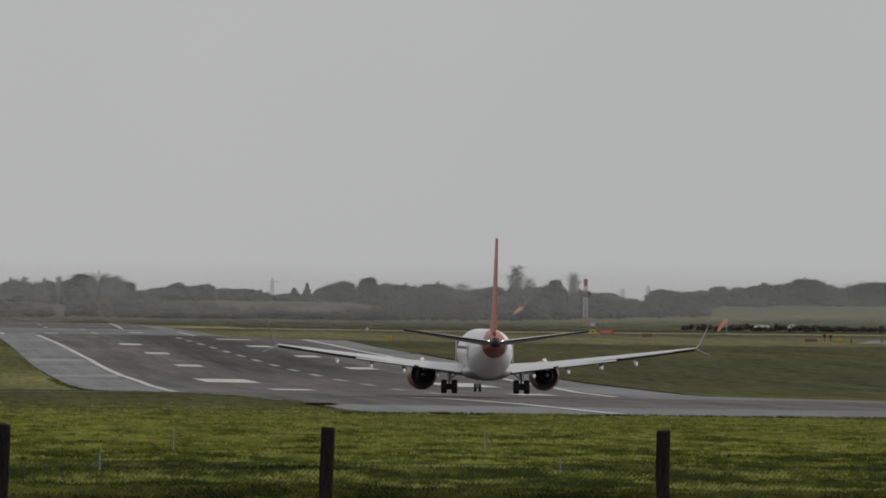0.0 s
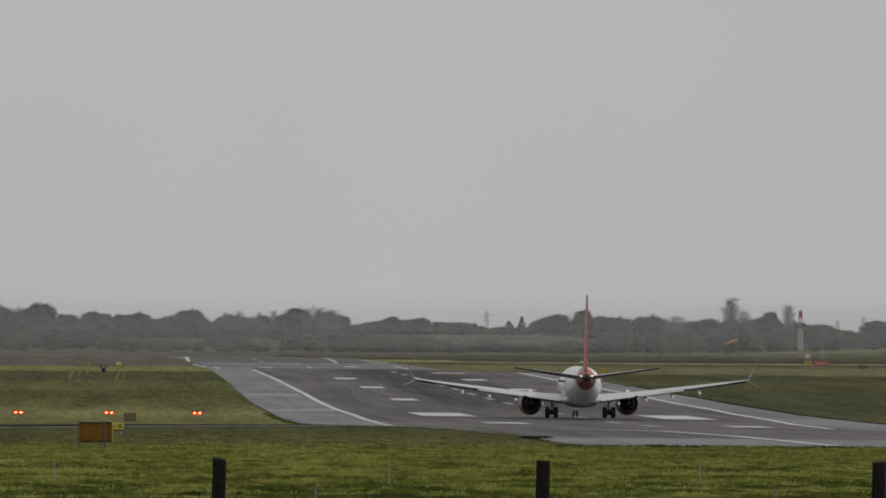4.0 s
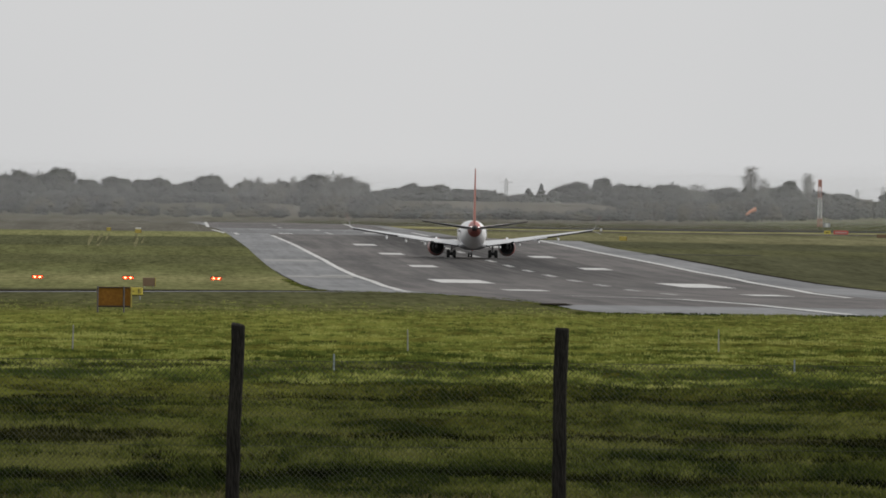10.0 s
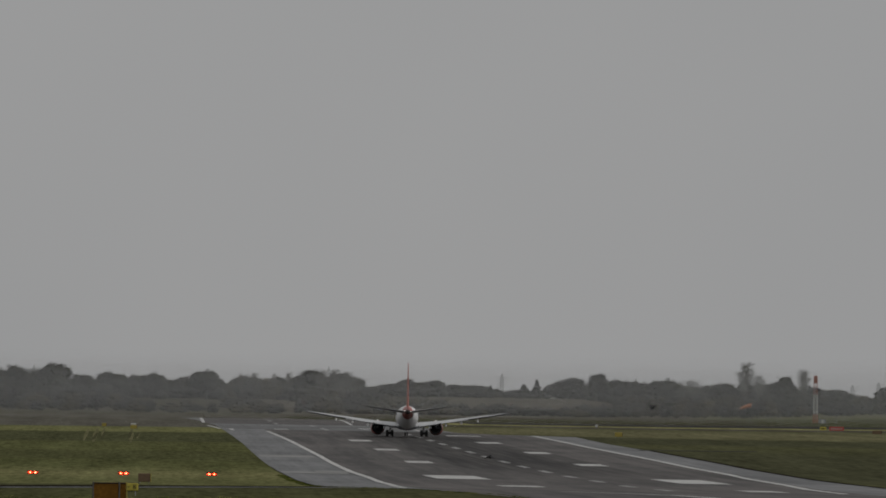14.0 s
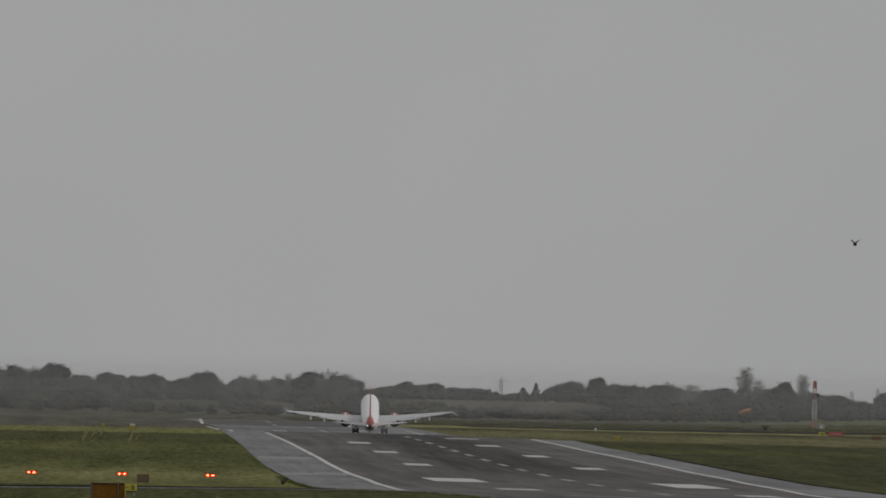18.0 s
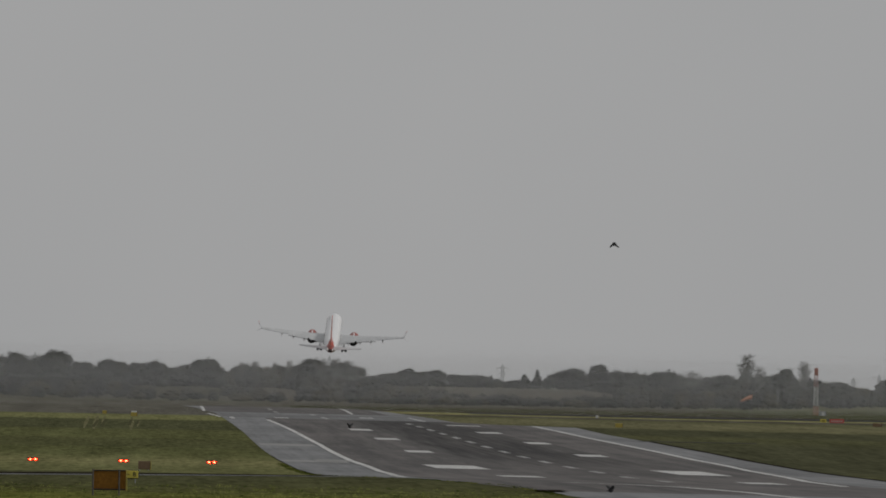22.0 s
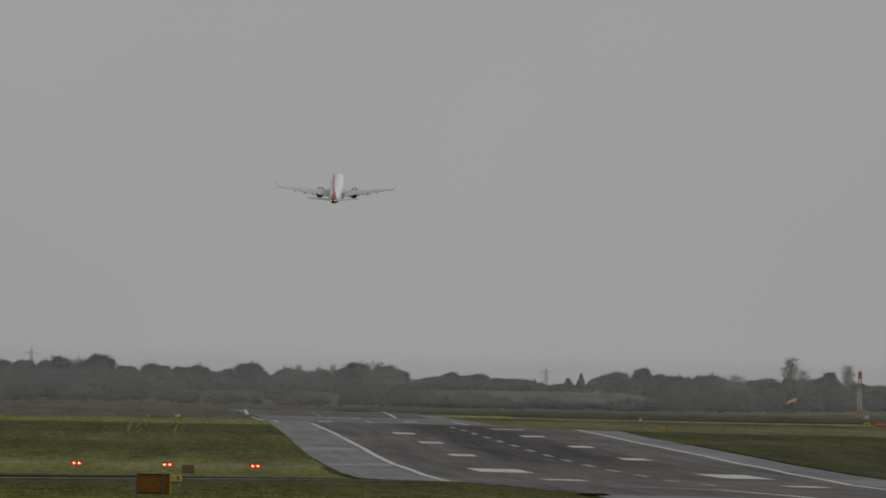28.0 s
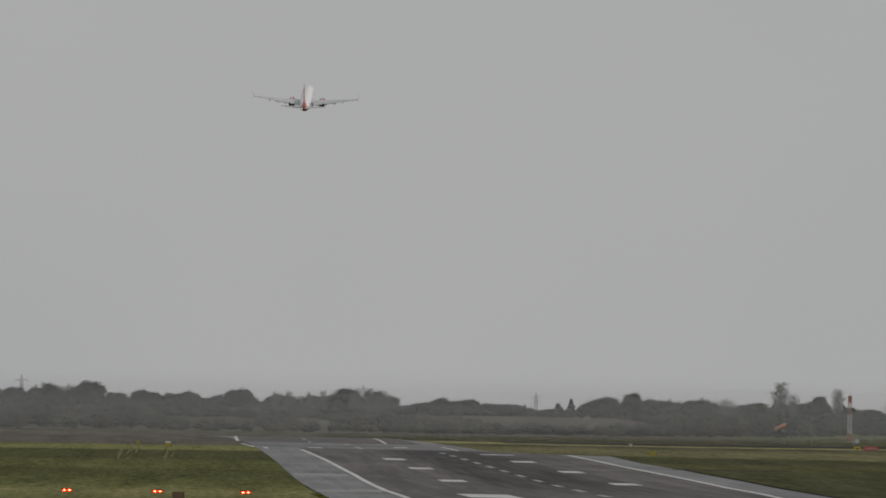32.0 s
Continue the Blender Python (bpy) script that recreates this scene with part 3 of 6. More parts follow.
def slab(name, corners, lift, material, label, category="taxiway", n=12):
    """A paved patch between four corners, laid on the land."""
    a, b, c, d = (Vector((*p, 0)) for p in corners)
    bm = bmesh.new()
    vs = [[bm.verts.new((p.x, p.y, land(p.x, p.y) + lift)) for p in (a.lerp(b, i / n).lerp(d.lerp(c, i / n), j / n) for i in range(n + 1))] for j in range(n + 1)]
    for j in range(n):
        for i in range(n):
            bm.faces.new((vs[j][i], vs[j][i + 1], vs[j + 1][i + 1], vs[j + 1][i]))
    tagged(part(name, bm, material, smooth=0), label, category, kind="structure")


slab("taxiway", [(-60, 587), (19, 697), (19, 704), (-60, 594)], 0.02, SHOULDER, "narrow pale taxiway through the grass")
slab("taxiway", [(-60, 595), (18, 705), (17, 718), (-60, 610)], 0.03, SOIL, "dark bare soil edge along the taxiway", "verge")
slab("taxiway", [(79, 1300), (98, 1311), (98, 1318), (79, 1308)], 0.03, DARK_ASPHALT, "short dark taxiway stub in the grass")
slab("taxiway", [(85, 2085), (420, 2085), (420, 2190), (85, 2170)], 0.06, DARK_ASPHALT, "long dark tarmac taxiway across the airfield")
slab("taxiway", [(201, 1766), (364, 1766), (364, 1951), (216, 1874)], 0.06, SHOULDER, "grey paved apron beside the grass")
DRYGRASS = mixed("bleached_grass", (0.066, 0.067, 0.037), (0.088, 0.087, 0.048), 0.6, 0.95, gloss=0.0)
for x0, x1, y0, y1 in ((-5.4, -4.9, 1335, 1455), (-4.1, -3.6, 1345, 1480), (0.3, .8, 1370, 1480), (1.6, 2.0, 1390, 1470)):
    slab("verge", [(x0, y0), (x1, y0), (x1 + .4, y1), (x0 + .4, y1)], 0.04, DRYGRASS, "bleached streak where grass was cut", "grass")
slab("verge", [(28.8, 590), (31, 590), (31, 602), (29.0, 600)], 0.1, SOIL, "dark broken soil at the pavement's corner", "verge")

# ---- the fence and stakes in the near grass ----
STRAW = mixed("straw_stubble", (0.045, 0.04, 0.016), (0.13, 0.115, 0.055), 1.2, 0.9, gloss=0.0)
WIRE = mixed("fence_wire", (0.018, 0.018, 0.017), (0.045, 0.045, 0.042), 3.0, 0.7, 0.2)
PLASTIC = mixed("white_plastic", (0.55, 0.56, 0.55), (0.7, 0.7, 0.68), 2.0, 0.6)
BLUE_GREY = mixed("blue_grey_plastic", (0.16, 0.2, 0.24), (0.24, 0.28, 0.32), 2.0, 0.6)


def fence():
    d = 78.0
    base = land(4, d)
    f = empty("fence", pose(4, d, base), label="wire mesh fence on dark weathered wooden posts", category="fence")
    top = EYE - 1.05 - base
    for x, lean in ((-2.1, -0.6), (0.955, 1.2), (3.97, 0.3), (7.10, -0.5), (10.1, 0.4)):
        bm = box(-0.062, 0.062, -0.06, 0.06, -0.35, top, bevel=0.012)
        bmesh.ops.subdivide_edges(bm, edges=[e for e in bm.edges if abs(e.verts[0].co.z - e.verts[1].co.z) > 1], cuts=14, use_grid_fill=True)
        for v in bm.verts:
            w = noise.noise(Vector((x * 7, 0, v.co.z * 2.2)))
            v.co.x += 0.012 * w
            v.co.x += 0.010 * noise.noise(v.co * 9 + Vector((x, 0, 0)))
            if v.co.z > top - 0.02:
                v.co.z += 0.03 * noise.noise(v.co * 11 + Vector((x, 1, 0)))
        p = part("post", bm, POSTWOOD, f)
        p.matrix_basis = pose(x - 4, 0, 0, 0, lean, 0)
    # netting: crossing wires from the ground to under the posts' tops
    x0, x1, h, step = -6.6, 6.6, top - 0.33, 0.052
    bm = bmesh.new()
    k = x0 - h
    while k < x1:
        for s in (1, -1):
            a, b = (k, k + h) if s > 0 else (k + h, k)
            pts = [Vector((a, .075, 0)), Vector((b, .075, h))]
            lo, hi = 0.0, 1.0
            for e in (x0, x1):
                t = (e - a) / (b - a)
                if 0 < t < 1:
                    if (s > 0) == (e == x0):
                        lo = max(lo, t)
                    else:
                        hi = min(hi, t)
            if hi > lo and x0 - 1e-6 <= pts[0].lerp(pts[1], (lo + hi) / 2).x <= x1:
                add_tube(bm, pts[0].lerp(pts[1], lo), pts[0].lerp(pts[1], hi), .0016, .0016, 3)
        k += step
    part("wire_mesh", bm, WIRE, f, "thin diamond wire netting", smooth=0)
    for z in (h, h * .55):
        part("strand", tube((x0, .08, z), (x1, .08, z), .0022, .0022, 4), WIRE, f)


fence()


def stakes():
    for x, y, h, mat, lab in ((-1.9, 285, 1.0, STAKE, "thin white plastic marker stake in the grass"), (9.8, 298, .98, STAKE, "thin white plastic marker stake in the grass"),
                              (20.9, 300, .95, STAKE, "thin white plastic marker stake in the grass"),
                              (5.3, 219, .62, BLUE_GREY, "low blue-grey marker stake in the grass"), (17.7, 225, .62, BLUE_GREY, "low blue-grey marker stake in the grass")):
        bm = box(-.028, .028, -.018, .018, -.2, h, bevel=.01)
        for v in bm.verts:
            if v.co.z > h - .02:
                v.co.x *= .6
        ob = tagged(part("marker_stake", bm, mat), lab, "stake", "marker stakes")
        part("base", tube((0, 0, -.05), (0, 0, .07), .07, .05, 10), BLACK, ob)
        ob.matrix_basis = pose(x, y, land(x, y), 0, 1.5 if x < 0 else -.5, 0)


stakes()


def blades(spots, seed, name, label, bw0, bw1, count, material, soft=True):
    """Grass blades round the spots (x, y, height)."""
    r = np.random.RandomState(seed)
    verts, faces = [], []
    for x, y, h in spots:
        z = land(x, y) + (tussock(x, y) if y < 520 else 0)
        q = r.uniform(-1, 1, (count, 7))
        for a in q:
            px, py = x + .13 * a[0], y + .1 * a[1]
            lx, ly, bw, t = h * .9 * a[2], h * (.5 + .5 * a[3]), bw0 + (bw1 - bw0) * (a[4] + 1) / 2, h * (.95 + .3 * a[5])
            i = len(verts)
            mx, my, mz = px + lx * .45, py + ly * .4, z + t * .62
            verts += [(px - bw, py, z - .02), (px + bw, py, z - .02), (mx + bw * .8, my, mz), (mx - bw * .8, my, mz), (px + lx, py + ly, z + t)]
            faces += [(i, i + 1, i + 2, i + 3), (i + 3, i + 2, i + 4)]
    me = bpy.data.meshes.new(name)
    me.from_pydata(verts, [], faces)
    if soft:
        me.normals_split_custom_set_from_vertices([(0.0, 0.0, 1.0)] * len(verts))
    me.materials.append(material)
    tagged(new(name, me), label, "grass", kind="stuff")


# near-black ground colour that paints the shade down in the furrows
FURROW_SHADE = mixed("furrow_shade_ground", (0.016, 0.017, 0.007), (0.046, 0.046, 0.018), 1.6, 0.95, fine=5, gloss=0.0)


def sward():
    """The matted, lumpy rough grass itself, from the fence to the mown edge."""
    ys, y = [], 79.0
    while y < 531:
        ys.append(y)
        y += .21 * (y / 80) ** 1.1
    cols = 300
    co = np.empty((len(ys) * (cols + 1), 3))
    k = 0
    for y in ys:
        for c in range(cols + 1):
            x = -3 - .03 * y + (6 + .155 * y) * c / cols
            co[k] = (x, y, land(x, y) + tussock(x, y))
            k += 1
    w = cols + 1
    faces = [(j * w + i, j * w + i + 1, (j + 1) * w + i + 1, (j + 1) * w + i) for j in range(len(ys) - 1) for i in range(cols)]
    me = bpy.data.meshes.new("sward")
    me.from_pydata(co.tolist(), [], faces)
    me.shade_smooth()
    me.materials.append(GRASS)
    me.materials.append(FURROW_SHADE)
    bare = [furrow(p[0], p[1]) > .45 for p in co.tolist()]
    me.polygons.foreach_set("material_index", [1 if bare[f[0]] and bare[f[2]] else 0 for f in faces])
    tagged(new("sward", me), "lumpy matted rough green grass in tussocks", "grass", kind="stuff")


sward()


def tufts():
    """The rough grass between the fence and the runway, and the ragged edges of the pavement."""
    r = np.random.RandomState(4)
    spots, fars, darks, far_darks = [], [], [], []
    for n, d0, d1, out, low in ((80000, 83.0, 200.0, spots, darks), (60000, 190.0, 600.0, fars, far_darks)):
        d = 1.0 / (1 / d1 + (1 / d0 - 1 / d1) * r.rand(n) ** .85)
        x = (-330 + 2130 * r.rand(n)) / 15000 * d
        for k in range(n):
            if d[k] > 532 and x[k] > 28:
                continue
            w = noise.noise(Vector((x[k] * .06, d[k] * .16, 5.0))) + .6 * noise.noise(Vector((x[k] * .3, d[k] * .4, 2.0)))
            bare = furrow(x[k], d[k])
            if w < -.2 and r.rand() < .25:
                continue
            h = (.04 + .06 * r.rand()) * (1 + .9 * max(w, -.4))
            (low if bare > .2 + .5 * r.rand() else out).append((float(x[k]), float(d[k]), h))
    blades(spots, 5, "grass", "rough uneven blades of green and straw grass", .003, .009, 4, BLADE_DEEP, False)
    # furrow blades take dark tones in place of the shade between swaths
    blades(darks, 9, "grass", "grass coloured dark for the shade in the furrows", .003, .009, 4, BLADE_SHADE, False)
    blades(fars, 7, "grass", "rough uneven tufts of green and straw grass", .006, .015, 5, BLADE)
    blades(far_darks, 10, "grass", "tufts coloured darker for the shade in the furrows", .006, .015, 5, BLADE_DEEP)
    straw = [(float(-2 + 16 * r.rand()), float(84 + 5 * r.rand() ** 1.6), .05 + .09 * r.rand()) for k in range(6500)]
    blades(straw, 8, "grass", "bleached straw stubble behind the fence", .003, .007, 4, STRAW, False)
    edge = [(float(u), float(r.uniform(524, 533.5)), r.uniform(.04, .2)) for u in r.uniform(28, 120, 3200)]
    for y in r.uniform(560, 900, 900):
        edge.append((west_edge(y) - r.uniform(.1, .9), float(y), r.uniform(.03, .1)))
    blades(edge, 6, "grass_edge", "ragged grass along the edge of the pavement", .01, .03, 5, BLADE_DEEP)


tufts()


# ---- the airliner: x to its right, y forward, z up from the ground under its main wheels ----
def oval(y, zc, rx, rz, n=28):
    return [(rx * math.sin(k * math.tau / n), y, zc + rz * math.cos(k * math.tau / n)) for k in range(n)]


def foil(le, te, thick, n=7):
    """Points round a wing section, from le to te (x, y, z), thick along z."""
    le, te = Vector(le), Vector(te)
    up = []
    for k in range(n + 1):
        s = k / n
        up.append((s, thick * (2.2 * math.sqrt(s) * (1 - s) + 0.12 * (1 - s)) * 0.62 + 0.012))
    pts = [le.lerp(te, s) + Vector((0, 0, h)) for s, h in up]
    pts += [le.lerp(te, s) - Vector((0, 0, h * 0.75)) for s, h in up[::-1]]
    return pts


def foil_side(le, te, thick, n=7):
    le, te = Vector(le), Vector(te)
    up = [(k / n, thick * (2.2 * math.sqrt(k / n) * (1 - k / n) + 0.1 * (1 - k / n)) * 0.62 + 0.02) for k in range(n + 1)]
    return [le.lerp(te, s) + Vector((h, 0, 0)) for s, h in up] + [le.lerp(te, s) - Vector((h, 0, 0)) for s, h in up[::-1]]


def top_lit(bm):
    """Lighter grey on the upper faces, darker grey below: light from above put into the colour."""
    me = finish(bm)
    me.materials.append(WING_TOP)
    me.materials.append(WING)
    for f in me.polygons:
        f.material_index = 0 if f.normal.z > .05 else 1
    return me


def wheel(r, w):
    bm = bmesh.new()
    n, prof_ = 20, [(-w / 2, r * 0.55), (-w / 2, r * 0.9), (-w * 0.32, r), (w * 0.32, r), (w / 2, r * 0.9), (w / 2, r * 0.55)]
    rings = [[bm.verts.new((x, q * math.cos(k * math.tau / n), q * math.sin(k * math.tau / n))) for k in range(n)] for x, q in prof_]
    for a, b in zip(rings, rings[1:]):
        for k in range(n):
            bm.faces.new((a[k], a[(k + 1) % n], b[(k + 1) % n], b[k]))
    return finish(bm)


def rim(r, w):
    return finish(tube((-w / 2, 0, 0), (w / 2, 0, 0), r, r, 14))


def airliner():
    jet_ = empty("airliner", pose(47.7, 690, 0), label="white twin-engined airliner with a red tail, taking off", category="aircraft")
    secs = [(19.6, 2.72, .06, .06), (19.3, 2.74, .42, .42), (18.6, 2.8, .82, .85), (17.4, 2.98, 1.32, 1.38), (15.6, 3.2, 1.72, 1.85), (13, 3.3, 1.88, 2.0),
            (8, 3.3, 1.88, 2.0), (0, 3.3, 1.88, 2.0), (-6.5, 3.3, 1.88, 2.0), (-9, 3.42, 1.82, 1.88), (-11.5, 3.6, 1.63, 1.66), (-13.5, 3.76, 1.38, 1.42), (-15.2, 3.9, 1.12, 1.16), (-16.2, 3.98, .95, .99)]
    fine_ = secs[:9]
    for a, c in zip(secs[8:], secs[9:]):
        fine_ += [tuple(u + (w - u) * k / 3 for u, w in zip(a, c)) for k in (1, 2, 3)]
    me = finish(loft([oval(*s, n=40) for s in fine_]))
    me.materials.append(WHITE)
    me.materials.append(RED)
    for f in me.polygons:  # the red of the fin runs down over the back of the tail
        c = f.center
        f.material_index = 1 if c.y < -10.2 and c.z > 4.0 and abs(c.x) < (-10.2 - c.y) * .15 else 0
    part("fuselage", me, WHITE, jet_)
    cone = [(-16.2, 3.98, .955, .995), (-16.8, 4.02, .84, .88), (-17.8, 4.1, .64, .68), (-19, 4.18, .38, .42), (-19.7, 4.22, .22, .25)]
    # darker red than the fin: part of the cone's shade is in the colour
    part("tail_cone", loft([oval(*s, n=40) for s in cone]), COWL_RED, jet_, "red tapering tail cone")
    part("beacon", loft([oval(y, 1.06, r, r, 10) for y, r in ((-2.96, .02), (-3.0, .045), (-3.08, .05), (-3.13, .02))]), RED, jet_, "small red belly beacon")
    # exhaust made larger, its dark colour doubling as shade on the cone's end
    part("exhaust", loft([oval(-18.9, 4.2, .43, .46, 16), oval(-19.7, 4.24, .26, .28, 16), oval(-19.95, 4.26, .15, .15, 16)]), DARKMETAL, jet_, "sooty exhaust at the tail's tip, widened dark for the shade")
    belly = [(7.5, 1.75, .3, .2), (6, 1.75, 1.5, .55), (2, 1.75, 1.95, .68), (-2, 1.75, 1.95, .68), (-5, 1.9, 1.3, .5), (-6.5, 1.95, .4, .25)]
    part("belly_fairing", loft([oval(*s) for s in belly]), WING, jet_)
    # fin
    fin = part("fin", loft([foil_side((0, -10.6, 5.0), (0, -18.9, 5.0), .32), foil_side((0, -13.2, 6.1), (0, -19.0, 6.1), .27), foil_side((0, -17.9, 12.55), (0, -20.5, 12.55), .09)]), RED, jet_, "tall red tail fin")
    part("rudder", loft([foil_side((0, -18.86, 5.3), (0, -19.95, 5.3), .14, 3), foil_side((0, -20.4, 12.45), (0, -21.0, 12.45), .05, 3)]), RUST_RED, fin)
    part("cockpit_window", loft([[(1.12 * s, 17.9 - .2 * abs(s), z) for s, z in ((-1, 3.35), (1, 3.35), (.8, 3.75), (-.8, 3.75))], [(1.1 * s, 17.2, z) for s, z in ((-1, 3.4), (1, 3.4), (.8, 3.85), (-.8, 3.85))]]), BLACK, jet_, "dark windscreen")
    pane = finish(box(-.008, .008, -.13, .13, -.18, .18, bevel=.006))
    for s in (-1, 1):
        for k in range(30):
            w = part("window", pane, GLASS, jet_)
            w.location = (s * 1.845, 13.2 - k * .78, 3.72)
        door = part("door", box(-.02, .02, -.42, .42, -.92, .92, bevel=.015), WHITE, jet_)
        door.location = (s * 1.86, -8.3, 3.55)
        door = part("door", box(-.02, .02, -.42, .42, -.92, .92, bevel=.015), WHITE, jet_)
        door.location = (s * 1.88, 14.3, 3.5)
    wings = []
    for s in (-1, 1):
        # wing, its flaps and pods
        wing = part("wing", top_lit(loft([foil((s * 1.2, 6.8, 1.85), (s * 1.2, -.6, 1.75), 1.0), foil((s * 1.9, 6.2, 1.9), (s * 1.9, -.7, 1.8), .95),
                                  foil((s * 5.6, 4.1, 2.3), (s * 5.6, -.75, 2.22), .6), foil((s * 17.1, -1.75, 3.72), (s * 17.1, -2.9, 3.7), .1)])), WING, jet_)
        # dark wedge that stands for the shade under the wing's rear edge
        part("edge_shade", loft([[(s * x, y, z + dz) for y, dz in ((y0 + .1, .0), (y0 - .06, .0), (y0 - .05, -.03), (y0 + .6, -d), (y0 + .75, -d))] for x, y0, z, d in ((10.7, -1.74, 2.83, .17), (17.0, -2.92, 3.64, .16))]), DARKMETAL, wing, "dark strip for the shade under the trailing edge")
        wings.append((s, wing))
        for x0, x1 in ((2.1, 5.5), (5.9, 10.6)):
            def te(x, dy, dz):
                u = (x - 5.6) / 11.5
                return (s * x, (-.72 if x < 5.6 else -.75 - u * 2.15) - dy, 1.8 + (x - 1.9) * .113 - dz)
            flap = part("flap", top_lit(loft([foil(te(x0, .02, .02), te(x0, .8, .1), .12, 4), foil(te(x1, .02, .02), te(x1, .62, .08), .09, 4)])), WING, wing)
            # dark strip in place of the shade at the flap's rear
            part("flap_edge", loft([[Vector(te(x, y, dz)) for y, dz in ((.7, .1), (.82, .11), (.82, .17), (.7, .17))] for x in (x0, x1)]), DARKMETAL, flap, "strip coloured dark for the shade at the flap edge")
        def te2(x, dy):
            return (s * x, -.75 - (x - 5.6) / 11.5 * 2.15 - dy, 2.22 + (x - 5.6) * .125)
        part("aileron", loft([foil(te2(11.0, .03), te2(11.0, .55), .08, 3), foil(te2(15.2, .03), te2(15.2, .42), .06, 3)]), WING, wing)
        up = part("winglet", loft([foil_side((s * 17.1, -1.75, 3.68), (s * 17.1, -2.95, 3.68), .07), foil_side((s * 17.4, -2.3, 4.05), (s * 17.4, -3.2, 4.05), .035), foil_side((s * 18.05, -3.7, 5.6), (s * 18.05, -4.1, 5.6), .012)]), WING, wing, "slim grey upswept winglet")
        part("tip_cap", loft([foil_side((s * 17.68, -2.8, 4.68), (s * 17.68, -3.55, 4.68), .035), foil_side((s * 18.08, -3.75, 5.68), (s * 18.08, -4.2, 5.68), .018)]), RED, up, "red winglet tip")
        low = part("winglet", loft([foil_side((s * 17.1, -2.0, 3.66), (s * 17.1, -2.9, 3.66), .06), foil_side((s * 18.25, -3.4, 3.1), (s * 18.25, -3.8, 3.1), .02)]), WING_TOP, wing)
        for x, r in ((3.9, .2), (6.7, .22), (9.4, .2), (12.2, .17)):
            y, z = -1.0 - max(0, x - 5.6) * .19, 1.42 + (x - 1.9) * .118
            part("flap_pod", loft([oval(y + 2.2, z + .1, .03, .03, 10), oval(y + 1.5, z, r * .8, r, 10), oval(y, z - .12, r, r * 1.15, 10), oval(y - 1.2, z - .3, .05, .06, 10)]), WHITE, wing).location = (s * x, 0, 0)
        # engine
        eng = part("engine", loft([oval(y, z, r, r2, 26) for y, z, r, r2 in ((7.7, 1.5, 1.0, 1.02), (7.55, 1.5, 1.12, 1.14), (6.8, 1.5, 1.2, 1.22), (5.2, 1.5, 1.25, 1.27), (3.6, 1.5, 1.2, 1.22), (2.1, 1.52, 1.0, 1.01))], caps=False), COWL_RED, jet_, "red engine cowling")
        eng.location = (s * 5.04, 0, 0)
        part("lip", loft([oval(7.5, 1.5, 1.135, 1.155, 26), oval(7.72, 1.5, 1.06, 1.08, 26), oval(7.74, 1.5, .95, .96, 26), oval(7.2, 1.5, .86, .87, 26)], caps=False), METAL, eng, "bare metal inlet lip")
        part("duct", loft([oval(2.09, 1.52, .99, 1.0, 26), oval(2.11, 1.52, .96, .97, 26), oval(2.9, 1.5, .93, .94, 26), oval(3.4, 1.5, .9, .92, 26)]), DARKMETAL, eng, "dark fan duct")
        part("core", loft([oval(3.3, 1.5, .7, .72, 22), oval(2.0, 1.52, .66, .68, 22), oval(.95, 1.55, .46, .47, 22), oval(.97, 1.55, .4, .41, 22), oval(1.6, 1.54, .36, .37, 22)]), DARKMETAL, eng)
        part("plug", loft([oval(1.6, 1.54, .3, .3, 16), oval(.9, 1.55, .22, .22, 16), oval(.25, 1.56, .04, .04, 16)]), METAL, eng)
        part("pylon", loft([[(s * 5.04 - .16, y, z0), (s * 5.04 + .16, y, z0), (s * 5.04 + .13, y, z1), (s * 5.04 - .13, y, z1)] for y, z0, z1 in ((6.2, 2.6, 2.75), (4.2, 2.2, 2.9), (2.0, 2.3, 2.4), (-.2, 1.95, 2.2))]), WHITE, jet_)
        tp = part("tailplane", top_lit(loft([foil((s * .3, -14.6, 4.05), (s * .3, -18.9, 4.32), .42), foil((s * 7.4, -18.5, 5.16), (s * 7.4, -20.0, 5.26), .1)])), WING, jet_)
        # same dark wedge, for the shade under the tailplane
        part("edge_shade", loft([[(s * x, y, z) for y, z in ((y0 + .1, z0 + .02), (y0 - .05, z0 + .02), (y0 - .04, z0 - .01), (y0 + .4, z0 - .11), (y0 + .55, z0 - .11))] for x, y0, z0 in ((.75, -18.95, 4.37), (7.35, -20.01, 5.25))]), DARKMETAL, tp, "dark strip for the shade under the trailing edge")
        # glowing box in place of the reflection at the tailplane's root
        part("tail_glint", box(s * .55 - .05, s * .55 + .05, -19.12, -18.9, 4.36, 4.43, bevel=.015), WHITE_GLINT, jet_, "small glowing box for the white glint at the tail")
    return jet_, wings


jet, jet_wings = airliner()


